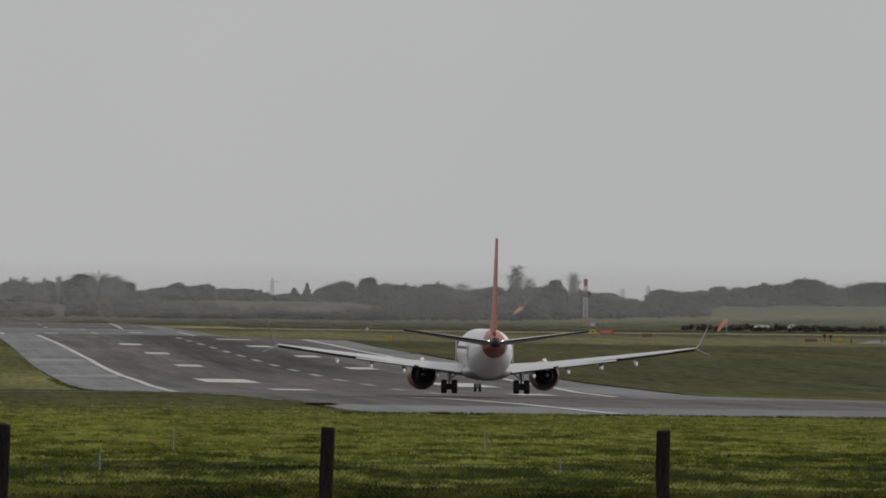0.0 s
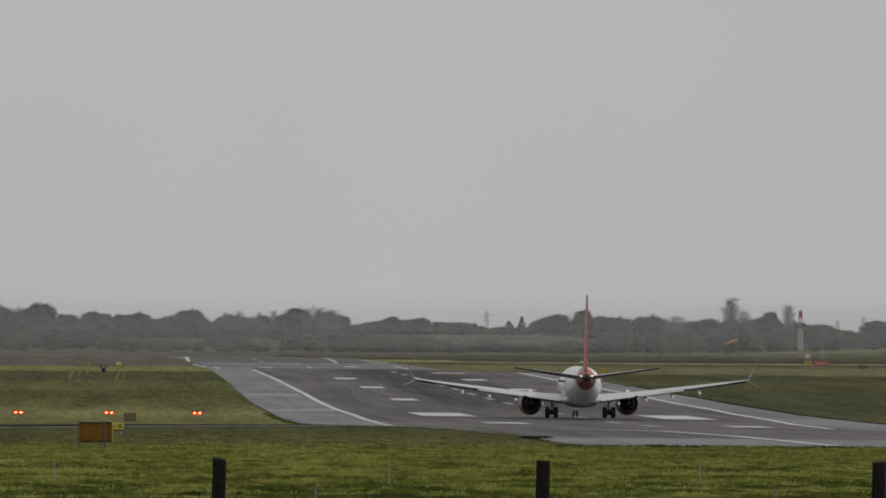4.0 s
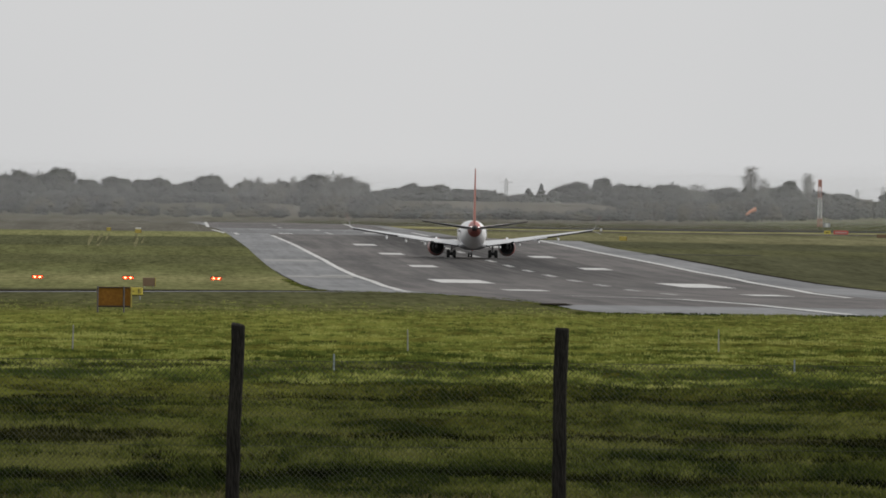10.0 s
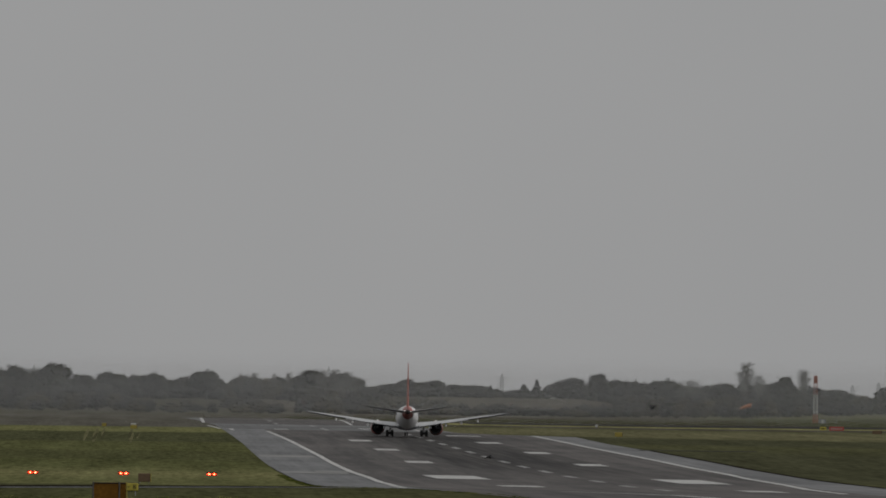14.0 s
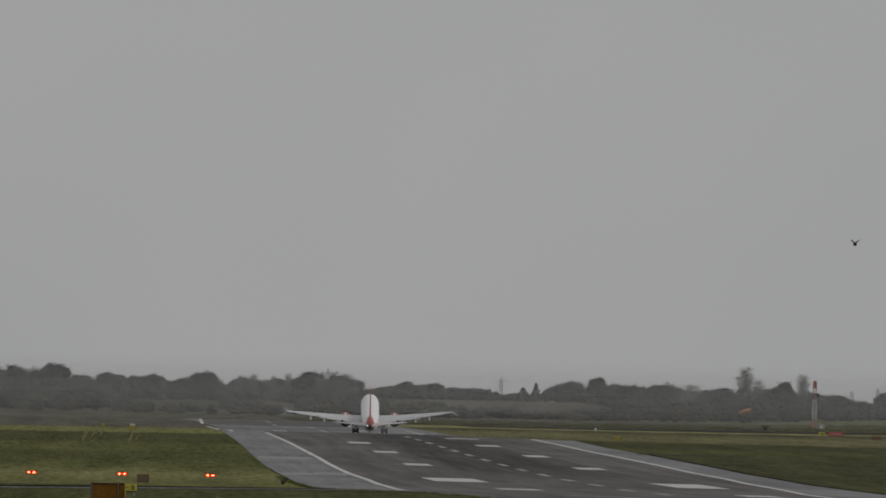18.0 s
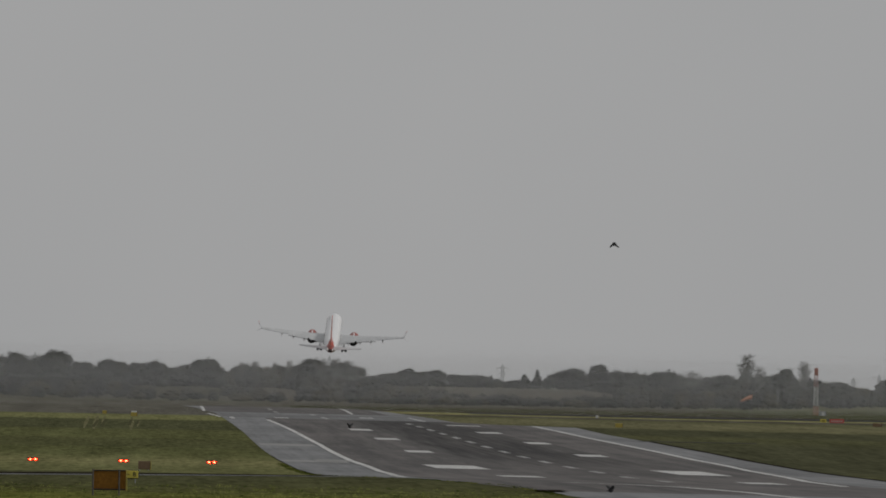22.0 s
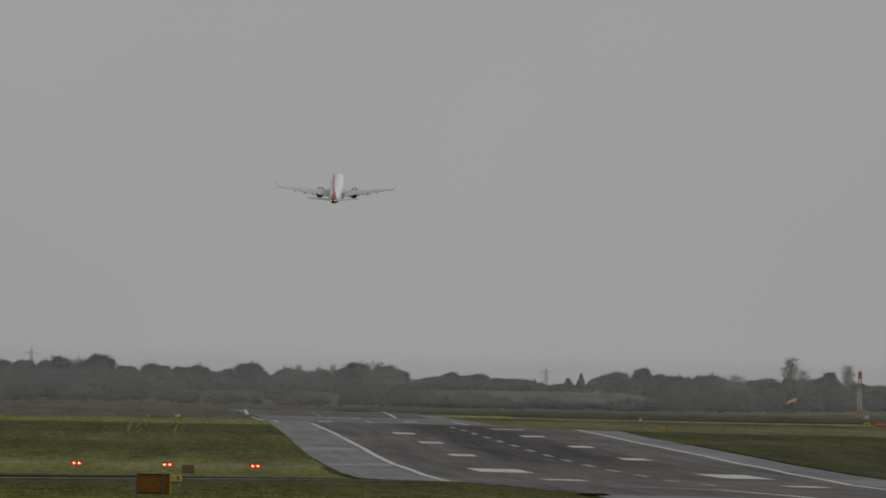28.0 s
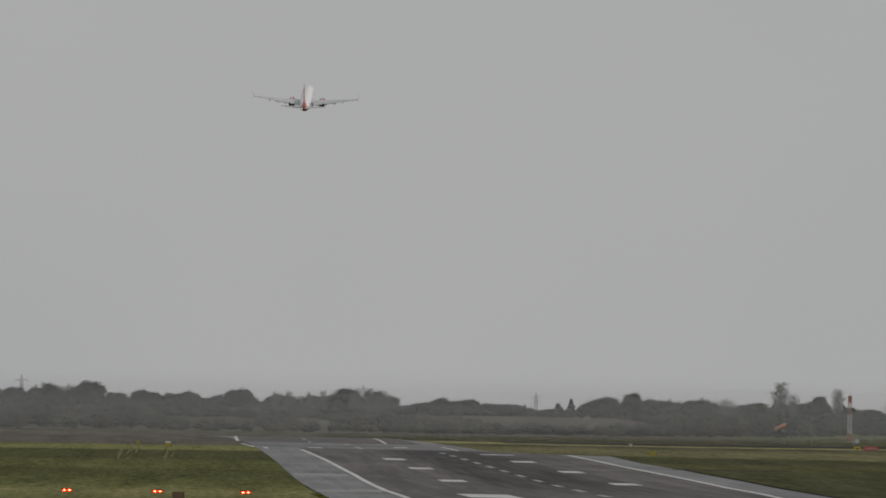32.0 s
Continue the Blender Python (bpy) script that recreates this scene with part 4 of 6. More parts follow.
def main_leg(s):
    """One main undercarriage leg, hung at its hinge under the wing."""
    leg = part("main_gear", tube((0, 0, .1), (s * .1, 0, -1.25), .13, .1, 10), METAL, jet)
    leg.location = (s * 2.86, 0, 1.82)
    part("axle", tube((s * .1 - .5, 0, -1.25), (s * .1 + .5, 0, -1.25), .07, .07, 8), METAL, leg)
    part("brace", tube((s * -.85, 0, .05), (s * .04, 0, -.65), .06, .05, 8), METAL, leg)
    part("gear_door", box(s * .26 - .02, s * .26 + .02, -.42, .42, -.75, .12, bevel=.01), WHITE, leg)
    part("hydraulic_line", tube((s * .08, -.14, .0), (s * .16, -.13, -1.1), .025, .025, 6), BLACK, leg)
    part("brake", tube((s * .1 - .3, 0, -1.25), (s * .1 + .3, 0, -1.25), .26, .26, 14), DARKMETAL, leg)
    for dx in (-.43, .43):
        w = part("wheel", WHEEL, TYRE, leg)
        w.location = (s * .1 + dx, 0, -1.255)
        part("rim", RIM, METAL, w)
    return leg


WHEEL, RIM = wheel(.565, .46), rim(.31, .36)
NOSE_WHEEL, NOSE_RIM = wheel(.345, .2), rim(.18, .19)
left_leg, right_leg = main_leg(-1), main_leg(1)


def nose_leg():
    leg = part("nose_gear", tube((0, 0, .1), (0, 0, -1.3), .1, .07, 10), METAL, jet)
    leg.location = (0, 15.6, 1.645)
    part("axle", tube((-.28, 0, -1.3), (.28, 0, -1.3), .05, .05, 8), METAL, leg)
    part("brace", tube((0, .9, .1), (0, .05, -.6), .05, .04, 8), METAL, leg)
    for s in (-1, 1):
        part("gear_door", box(s * .3 - .02, s * .3 + .02, -.5, .5, -.45, .05, bevel=.01), WHITE, leg)
        w = part("wheel", NOSE_WHEEL, TYRE, leg)
        w.location = (s * .2, 0, -1.3)
        part("rim", NOSE_RIM, METAL, w)
    return leg


front_leg = nose_leg()


def fly(x, y, z, pitch, bank, heading):
    return pose(x, y, z, pitch, bank, -heading)


# seconds, place of the main wheels' ground point, pitch up, bank and heading to the right (degrees)
FLIGHT = [
    (0.0, 48.19, 691.7, 1.00, 0.0, 0.0, 1.60),     (0.5, 48.15, 712.5, 0.77, 0.0, 0.0, 1.60),
    (1.0, 48.15, 733.8, 0.56, 0.0, 0.0, 1.62),     (1.5, 48.17, 755.6, 0.39, 0.0, 0.0, 1.60),
    (2.0, 48.19, 778.0, 0.30, 0.0, 0.0, 1.65),     (2.5, 48.13, 800.9, 0.22, 0.0, 0.0, 1.45),
    (3.0, 48.25, 824.3, 0.13, 0.0, 0.0, 1.35),     (3.5, 48.37, 848.2, 0.11, 0.0, 0.0, 1.30),
    (5.5, 48.21, 949.0, 0.11, 0.0, 0.0, 1.10),     (6.0, 47.95, 975.5, 0.16, 0.0, 0.0, 1.05),
    (6.5, 47.89, 1002.4, 0.24, 0.0, 0.0, 1.07),     (7.0, 47.99, 1029.8, 0.32, 0.0, 0.0, 1.00),
    (7.5, 48.08, 1057.7, 0.40, 0.0, 0.0, 1.02),     (8.0, 48.04, 1086.1, 0.49, 0.0, 0.0, 1.05),
    (8.5, 48.04, 1114.9, 0.64, 0.0, 0.0, 1.08),     (9.0, 48.30, 1144.2, 0.78, 0.0, 0.0, 1.10),
    (9.5, 48.43, 1173.9, 0.93, 0.0, 0.0, 1.13),     (10.0, 48.61, 1204.1, 1.10, 0.0, 0.0, 1.26),
    (10.5, 48.57, 1234.7, 1.28, 0.0, 0.0, 1.30),     (11.0, 48.68, 1265.7, 1.46, 0.0, 0.0, 1.43),
    (11.5, 48.53, 1297.1, 1.64, 0.0, 0.0, 1.47),     (12.0, 48.23, 1329.0, 1.83, 0.0, 0.0, 1.60),
    (12.5, 48.23, 1361.3, 2.02, 0.0, 0.0, 1.57),     (13.0, 48.11, 1393.9, 2.21, 0.0, 0.0, 1.52),
    (13.5, 48.25, 1427.0, 2.40, 0.0, 0.0, 1.55),     (15.5, 48.92, 1562.9, 3.07, 1.0, 0.0, 1.50),
    (16.0, 49.11, 1597.9, 3.13, 3.6, 0.0, 1.40),     (16.5, 49.45, 1633.1, 3.22, 5.5, 0.0, 1.50),
    (17.0, 49.80, 1668.6, 3.34, 7.6, -0.3, 1.50),     (17.5, 50.15, 1704.4, 3.24, 8.8, -0.5, 1.50),
    (18.0, 50.36, 1740.5, 3.14, 9.8, -0.6, 1.50),     (18.5, 50.75, 1776.9, 3.75, 10.6, -0.7, 1.60),
    (19.0, 50.83, 1813.6, 4.78, 11.4, -0.3, 1.60),     (19.5, 50.88, 1850.5, 6.15, 12.2, -0.4, 1.60),
    (20.0, 50.53, 1887.7, 7.45, 13.0, -0.4, 1.60),     (20.5, 50.01, 1925.1, 9.64, 13.6, 0.2, 1.80),
    (21.0, 49.53, 1962.7, 12.35, 14.2, 1.0, 2.00),     (21.5, 49.17, 2000.5, 15.64, 14.1, 2.0, 2.20),
    (22.0, 49.14, 2038.6, 18.90, 14.1, 3.0, 2.40),     (22.5, 48.98, 2076.8, 22.64, 13.7, 2.5, 2.30),
    (23.0, 48.67, 2115.3, 26.59, 13.3, 2.0, 2.20),     (23.5, 48.64, 2153.9, 30.47, 13.4, 1.8, 2.30),
    (24.0, 48.65, 2192.6, 34.73, 13.5, 1.6, 2.50),     (24.5, 48.68, 2231.5, 38.98, 13.6, 1.4, 2.60),
    (26.5, 47.97, 2388.2, 54.32, 13.8, 0.8, 3.20),     (27.0, 48.20, 2427.5, 57.71, 13.9, 0.7, 3.30),
    (27.5, 47.82, 2467.0, 61.79, 13.9, 0.6, 3.50),     (28.0, 48.09, 2506.4, 66.03, 14.0, 0.5, 3.60),
    (28.5, 48.50, 2545.9, 71.39, 14.0, 0.6, 3.60),     (29.0, 48.62, 2585.4, 76.40, 14.0, 0.7, 3.50),
    (29.5, 48.30, 2624.9, 81.81, 14.0, 0.8, 3.50),     (30.0, 47.96, 2664.4, 86.52, 14.0, 0.9, 3.50),
    (30.5, 47.71, 2703.8, 92.16, 14.0, 1.0, 3.50),     (31.0, 47.29, 2743.2, 98.47, 14.0, 1.1, 3.50),
    (31.5, 47.24, 2782.5, 107.90, 14.0, 1.2, 3.40),     (32.0, 47.09, 2821.8, 112.49, 14.0, 1.3, 3.40),
]


# ---- trees and hedges of the far ridge ----
def leaf_quad(bm, c, r, rnd, out=None):
    n = Vector((rnd.gauss(0, 1), rnd.gauss(0, 1), rnd.gauss(0, 1) + .3))
    if out is not None:  # sprays of leaves spread outward over the clump
        n = out * 2.2 + n * .7
    n.normalize()
    a = n.orthogonal().normalized()
    a.rotate(Matrix.Rotation(rnd.uniform(0, 6.28), 3, n))
    b = n.cross(a)
    u, v = r * rnd.uniform(.7, 1.3), r * rnd.uniform(.5, 1.0)
    bm.faces.new([bm.verts.new(c + p) for p in (a * u, b * v, -a * u, -b * v)])


def crown_mesh(seed, lobes, leaves, leaf, flat=1.0, sparse=False, low=.12):
    """A crown in a unit box: x, y within -0.5 to 0.5 and z from 0 to 1, of leafy clumps."""
    rnd = random.Random(seed)
    bm = bmesh.new()
    cs = []
    for k in range(lobes):
        a, z = rnd.uniform(0, 6.28), rnd.uniform(low, .80)
        r = (.33 if z < .4 else .33 * math.sqrt(max(.02, 1 - ((z - .4) / .46) ** 2))) * math.sqrt(rnd.uniform(.08, 1))
        cs.append((Vector((r * math.cos(a), r * math.sin(a), z)), rnd.uniform(.15, .22)))
    cs.append((Vector((rnd.uniform(-.08, .08), 0, .82)), .17))
    cs.append((Vector((0, 0, .45)), .3))
    for k in range(leaves):
        c, r = rnd.choice(cs)
        d = Vector((rnd.gauss(0, 1), rnd.gauss(0, 1), rnd.gauss(0, 1) * flat)).normalized()
        p = c + d * r * (rnd.uniform(.2, 1.15) if sparse else rnd.uniform(.78, 1.12))
        leaf_quad(bm, p, leaf, rnd, d + (p - Vector((0, 0, .3))) * 1.6)
    for k in range(34):  # loose tufts that stand off the upper clumps
        c, r = rnd.choice(cs)
        d = Vector((rnd.gauss(0, 1), rnd.gauss(0, 1), rnd.gauss(0, .7) + .7)).normalized()
        o = c + d * r * rnd.uniform(1.05, 1.3)
        for j in range(rnd.randint(8, 18)):
            leaf_quad(bm, o + Vector((rnd.gauss(0, .025), rnd.gauss(0, .025), rnd.gauss(0, .018))), leaf * .55, rnd)
    if not sparse:
        for c, r in cs:
            o = bmesh.ops.create_icosphere(bm, subdivisions=2, radius=r * .8)
            for v in o["verts"]:
                v.co = v.co * (1 + .4 * noise.noise(v.co * 14 + Vector((seed, 0, 0)))) + c
    return finish(bm, 0)


def open_crown(seed, limbs, rx, rz, leafy):
    """An airy oval crown: limbs that fork upward from the trunk into twigs, with thin tufts of leaf and gaps between."""
    rnd = random.Random(seed)
    bm = bmesh.new()
    zc = .985 - rz
    for k in range(limbs):
        up = ((k + rnd.random()) / limbs) ** .8 * 2 - 1
        a, out = k * 2.4 + rnd.uniform(-.4, .4), math.sqrt(max(0, 1 - up * up)) * rnd.uniform(.45, 1)
        edge = .9 + .2 * noise.noise(Vector((a, up * 2, seed)))
        tip = Vector((out * math.cos(a) * rx * edge, out * math.sin(a) * rx * edge, zc + up * rz * edge))
        fork = Vector((tip.x * .12, tip.y * .12, max(.2, tip.z - rnd.uniform(.2, .34))))
        knee = fork.lerp(tip, .55) + Vector((tip.x * .16, tip.y * .16, -.01))
        add_tube(bm, (0, 0, max(.15, fork.z - .04)), fork, .012, .010, 5)
        add_tube(bm, fork, knee, .010, .006, 5)
        add_tube(bm, knee, tip, .006, .003, 4)
        for j in range(6):
            root = fork.lerp(knee, rnd.uniform(.4, 1)) if j < 2 else knee.lerp(tip, rnd.uniform(0, 1))
            end = root + Vector((rnd.gauss(0, .4) * rx, rnd.gauss(0, .4) * rx, rnd.uniform(.01, .1)))
            d = Vector((end.x / rx, end.y / rx, (end.z - zc) / rz))
            if d.length > 1.02:
                d *= 1.02 / d.length
                end = Vector((d.x * rx, d.y * rx, zc + d.z * rz))
            add_tube(bm, root, end, .0035, .0016, 3)
            for i in range(4):
                r0 = root.lerp(end, rnd.uniform(.3, 1))
                e0 = r0 + Vector((rnd.gauss(0, .07) * rx * 2, rnd.gauss(0, .07) * rx * 2, rnd.uniform(0, .035)))
                add_tube(bm, r0, e0, .0022, .0012, 3)
                for q in range(leafy):
                    leaf_quad(bm, r0.lerp(e0, rnd.uniform(.2, 1.3)) + Vector((rnd.gauss(0, .02), rnd.gauss(0, .02), rnd.gauss(0, .006))), .009, rnd)
    return finish(bm, 0)


def trunk_mesh(seed, limbs, r=.025):
    rnd = random.Random(seed)
    bm = bmesh.new()
    add_tube(bm, (0, 0, -.03), (rnd.uniform(-.02, .02), 0, .5), r, r * .6, 7)
    for k in range(limbs):
        a, z = rnd.uniform(0, 6.28), rnd.uniform(.18, .6)
        e = Vector((math.cos(a) * rnd.uniform(.15, .32), math.sin(a) * rnd.uniform(.15, .32), z + rnd.uniform(.15, .35)))
        add_tube(bm, (0, 0, z), e, r * .4, r * .12, 5)
        for j in range(3 if limbs > 9 else 0):
            f = e + Vector((rnd.uniform(-.12, .12), rnd.uniform(-.12, .12), rnd.uniform(.02, .16)))
            add_tube(bm, Vector((0, 0, z)).lerp(e, rnd.uniform(.4, .9)), f, r * .15, r * .05, 4)
    return finish(bm)


def conifer_mesh(seed):
    rnd = random.Random(seed)
    bm = bmesh.new()
    for k in range(420):
        z = rnd.random() ** .8
        a, r = rnd.uniform(0, 6.28), (.72 * (1 - z) + .05) * rnd.uniform(.3, 1.0) * (1 - .35 * ((z * 7) % 1))
        leaf_quad(bm, Vector((r * math.cos(a), r * math.sin(a), .05 + z * .95)), .085, rnd)
    return finish(bm, 0)


def tree_kind(name, crown, trunk, leaf, label, category):
    ob = empty(name, pose(0, 0, 0), label=label, category=category, group="trees of the far ridge")
    part("crown", crown, leaf, ob, smooth=0)
    part("trunk", trunk, BARK, ob)
    return ob


OAKS = [tree_kind("oak_tree", crown_mesh(s, 15 + s % 6, 4200, .026), trunk_mesh(s, 6), LEAF, "dark broad-crowned tree on the far ridge", "tree") for s in range(6)]
PALES = [tree_kind("pale_tree", crown_mesh(s, 15, 1300, .028, sparse=True), trunk_mesh(s, 9), LEAF_DRY, "thin-leaved olive-brown autumn tree", "tree") for s in range(20, 23)]
POPLARS = [tree_kind("poplar_tree", open_crown(s, 34, .5, .235, 1), trunk_mesh(s, 3, .04), TWIG, "tall half-bare tree with an open twiggy crown", "tree") for s in range(30, 32)]
FIRS = [tree_kind("fir_tree", conifer_mesh(s), trunk_mesh(s, 2), LEAF, "small dark conifer on the far ridge", "conifer") for s in range(40, 42)]
BUSHES = [tree_kind("bush", crown_mesh(s, 11, 620, .05, flat=.8, low=.1), trunk_mesh(s, 4), LEAF, "low dark bush in the rough field", "bush") for s in range(50, 53)]
SCRUB = [tree_kind("scrub_bush", crown_mesh(s, 11, 620, .045, flat=.8, low=.1), trunk_mesh(s, 4), LEAF_DRY, "brownish scrub bush in the rough field", "bush") for s in range(60, 62)]
used = set()


def plant(kinds, k, bearing, d, width, height=None, top=None, turn=0.0):
    """bearing: sideways metres at 15 km; top: height over the eye at 15 km."""
    x = bearing / 15000 * d
    z = land(x, d)
    h = height if height else max(2.0, EYE + top / 15000 * d - z)
    ob = kinds[k % len(kinds)]
    w = width / 15000 * d
    if ob.name in used:
        ob = copy_thing(ob, pose(0, 0, 0))
    used.add(ob.name)
    ob.matrix_basis = Matrix.LocRotScale((x, d, z), Euler((0, 0, turn)), (w, w * .8, h))
    return ob


def ridge():
    rnd = random.Random(7)
    outline = [(-331, 56), (-221, 62), (-161, 54), (-71, 55), (9, 54), (79, 47), (119, 57), (219, 53), (299, 54), (379, 63), (419, 44), (439, 36), (479, 49), (559, 49), (619, 40), (679, 33), (739, 40), (779, 50), (909, 52), (1019, 47), (1079, 47), (1139, 54), (1219, 47), (1279, 36), (1319, 20), (1359, 48), (1479, 52), (1579, 65), (1629, 66), (1679, 56), (1799, 71)]
    crowns = [(-201, 70, 84), (-132, 74, 80), (-26, 59, 50), (49, 59, 48), (141, 64, 66), (324, 68, 52), (503, 53, 50), (787, 58, 56), (839, 65, 50), (885, 53, 40), (954, 57, 70), (1063, 52, 60), (1166, 65, 62), (1262, 42, 56), (1494, 53, 40), (1544, 56, 50), (1614, 71, 90), (1744, 66, 110)]
    tall = [(1098, 91, 50), (1121, 68, 30), (1201, 79, 34), (1001, 57, 60), (369, 70, 34), (346, 68, 30), (389, 66, 36), (402, 58, 30), (226, 62, 22), (262, 60, 20), (287, 64, 24), (202, 60, 20)]
    firs = [(727, 50, 16), (704, 42, 18), (645, 39, 12)]
    bs, ts = [p[0] for p in outline], [p[1] for p in outline]
    b, k = -340.0, 0
    while b < 1830:
        top = float(np.interp(b, bs, ts))
        kinds = OAKS if rnd.random() < .75 else PALES
        plant(kinds, k, b, rnd.uniform(3080, 3190), rnd.uniform(46, 74), top=max(top - rnd.uniform(-3, 12), 24), turn=rnd.uniform(0, 6))
        b, k = b + rnd.uniform(12, 19), k + 1
    b = -350.0
    while b < 1850:  # the woods behind, which close the gaps
        top = float(np.interp(b, bs, ts)) + rnd.uniform(-5, 4)
        plant(OAKS if rnd.random() < .6 else PALES, k, b, rnd.uniform(3330, 3480), rnd.uniform(50, 80), top=max(top, 26), turn=rnd.uniform(0, 6))
        b, k = b + rnd.uniform(15, 24), k + 1
    b = -340.0
    while b < 1830:  # a lower row before it
        top = float(np.interp(b, bs, ts)) - rnd.uniform(14, 30)
        if not 455 < b < 870 and not -10 < b < 320:
            plant(OAKS if rnd.random() < .7 else PALES, k, b, rnd.uniform(2930, 3030), rnd.uniform(44, 76), top=max(top, 14), turn=rnd.uniform(0, 6))
        b, k = b + rnd.uniform(16, 30), k + 1
    for b, top, w in crowns:
        plant(OAKS, k, b, rnd.uniform(2960, 3050), w * 1.5, top=top, turn=rnd.uniform(0, 6))
        k += 1
    for b, top, w in tall:
        plant(POPLARS, k, b, 2940, w, top=top, turn=b)
        k += 1
    for b, top, w in firs:
        plant(FIRS, k, b, 2980, w * 1.7, top=top + 2, turn=b)
        k += 1
    # scrub and hedges at the ridge's foot
    for j in range(230):
        b = rnd.uniform(-340, 1150)
        d = rnd.uniform(2700, 2960)
        if 420 < b < 880 and d > 2745:
            continue
        if 0 < b < 320 and (2790 < d < 2850 or d > 2880):
            continue  # two grassy strips between the hedges
        plant(BUSHES if rnd.random() < .55 else SCRUB, j, b, d, rnd.uniform(26, 66), height=rnd.uniform(1.6, 3.8) if 0 < b < 320 else rnd.uniform(2.2, 6.0) if b < 480 or b > 860 else rnd.uniform(1.8, 4.2), turn=rnd.uniform(0, 6))
    for j in range(16):  # tall scrub before the field's lower end
        plant(SCRUB if j % 3 else BUSHES, j, 432 + 8.5 * j + rnd.uniform(-4, 4), rnd.uniform(2742, 2800), rnd.uniform(40, 66), height=rnd.uniform(3.4, 6.4), turn=rnd.uniform(0, 6))
    for j in range(84):  # the hedge at the foot of the climbing field
        plant(BUSHES if j % 3 else SCRUB, j, 390 + 6 * j, rnd.uniform(2715, 2760), rnd.uniform(26, 44), height=rnd.uniform(1.8, 4.0), turn=rnd.uniform(0, 6))
    for j in range(78):  # thick bushes at the foot of the woods beside the green slope
        b = 872 + 7.2 * j + rnd.uniform(-4, 4)
        plant(BUSHES if rnd.random() < .75 else SCRUB, j, b, rnd.uniform(2725, 2800), rnd.uniform(28, 52), height=rnd.uniform(3.2, 6.2), turn=rnd.uniform(0, 6))
    for j in range(46):  # the hedge on the far side of the dark taxiway
        b = 1400 + 11 * j
        plant(BUSHES, j, b, rnd.uniform(2190, 2235), rnd.uniform(16, 30), height=rnd.uniform(1.0, 2.0), turn=rnd.uniform(0, 6))


ridge()


# ---- the wet haze that hangs over the far fields ----
def haze_material():
    m, n, l, b = nodes_of("haze_droplets", 0.9)
    b.inputs["Base Color"].default_value = (0.8, 0.81, 0.83, 1)
    tr, mx = n.new("ShaderNodeBsdfTranslucent"), n.new("ShaderNodeMixShader")
    tr.inputs["Color"].default_value = (0.8, 0.81, 0.83, 1)
    mx.inputs[0].default_value = 0.5
    l.new(b.outputs[0], mx.inputs[1])
    l.new(tr.outputs[0], mx.inputs[2])
    l.new(mx.outputs[0], n["Material Output"].inputs["Surface"])
    return m


def haze(count, seed, south, north, tall, width):
    """Long hair-thin wisps of mist that drift level over the far fields, thickest far off and thinning upward."""
    r = np.random.RandomState(seed)
    far = r.uniform(0, 1, count) ** .3
    y = south + (north - south) * far
    x = r.uniform(-560, 2040, count) / 15000 * y
    up = r.uniform(0, 1, count) ** .8
    z = np.interp(y, LY, LZ) - .2 + (.35 + .65 * far) * tall * np.where(up < .62, up, .62 + (up - .62) * (.7 + .9 * r.uniform(0, 1, count)))
    half, slope, spin, drift = r.uniform(14, 42, count), r.normal(0, .006, count), r.uniform(0, math.tau, count), r.uniform(-.3, .3, count)
    w = width * r.uniform(.5, 1.5, count)
    co = np.empty((count, 6, 3))
    for k, (u, g) in enumerate(((-1, 0), (-.4, 1), (.4, 1), (1, 0), (.4, -1), (-.4, -1))):
        co[:, k, 0] = x + u * half
        co[:, k, 1] = y + u * half * drift + g * w * np.cos(spin)
        co[:, k, 2] = z + u * half * slope + g * w * (.35 + .65 * np.abs(np.sin(spin)))
    me = bpy.data.meshes.new("haze")
    me.vertices.add(count * 6)
    me.vertices.foreach_set("co", co.reshape(-1))
    me.loops.add(count * 6)
    me.loops.foreach_set("vertex_index", np.arange(count * 6))
    me.polygons.add(count)
    me.polygons.foreach_set("loop_start", np.arange(0, count * 6, 6))
    me.update()
    me.materials.append(haze_material())
    tagged(new("haze", me), "thin grey wisps of haze over the far fields", "haze", kind="stuff")


haze(90000, 11, 1800, 2740, 17, .00042)


# ---- signs, lamps and boxes of the airfield ----
def at(bearing, d):
    """A ground point: bearing as sideways metres at 15 km, d metres on."""
    x = bearing / 15000 * d
    return x, d, land(x, d)


OLD_STEEL = mixed("dull_old_steel", (0.07, 0.065, 0.06), (0.14, 0.13, 0.12), 1.5, 0.7, 0.3)
SIGN_YELLOW = glow("lit_yellow_sign", (0.5, 0.42, 0.06), 0.03)
SIGN_RED = glow("lit_red_sign", (0.45, 0.07, 0.06), 0.03)


def text_mesh(body, size, depth=.01):
    cu = bpy.data.curves.new("text", "FONT")
    cu.body, cu.size, cu.extrude, cu.align_x, cu.align_y = body, size, depth, "CENTER", "CENTER"
    tmp = bpy.data.objects.new("text", cu)
    me = bpy.data.meshes.new_from_object(tmp)
    bpy.data.objects.remove(tmp)
    return me


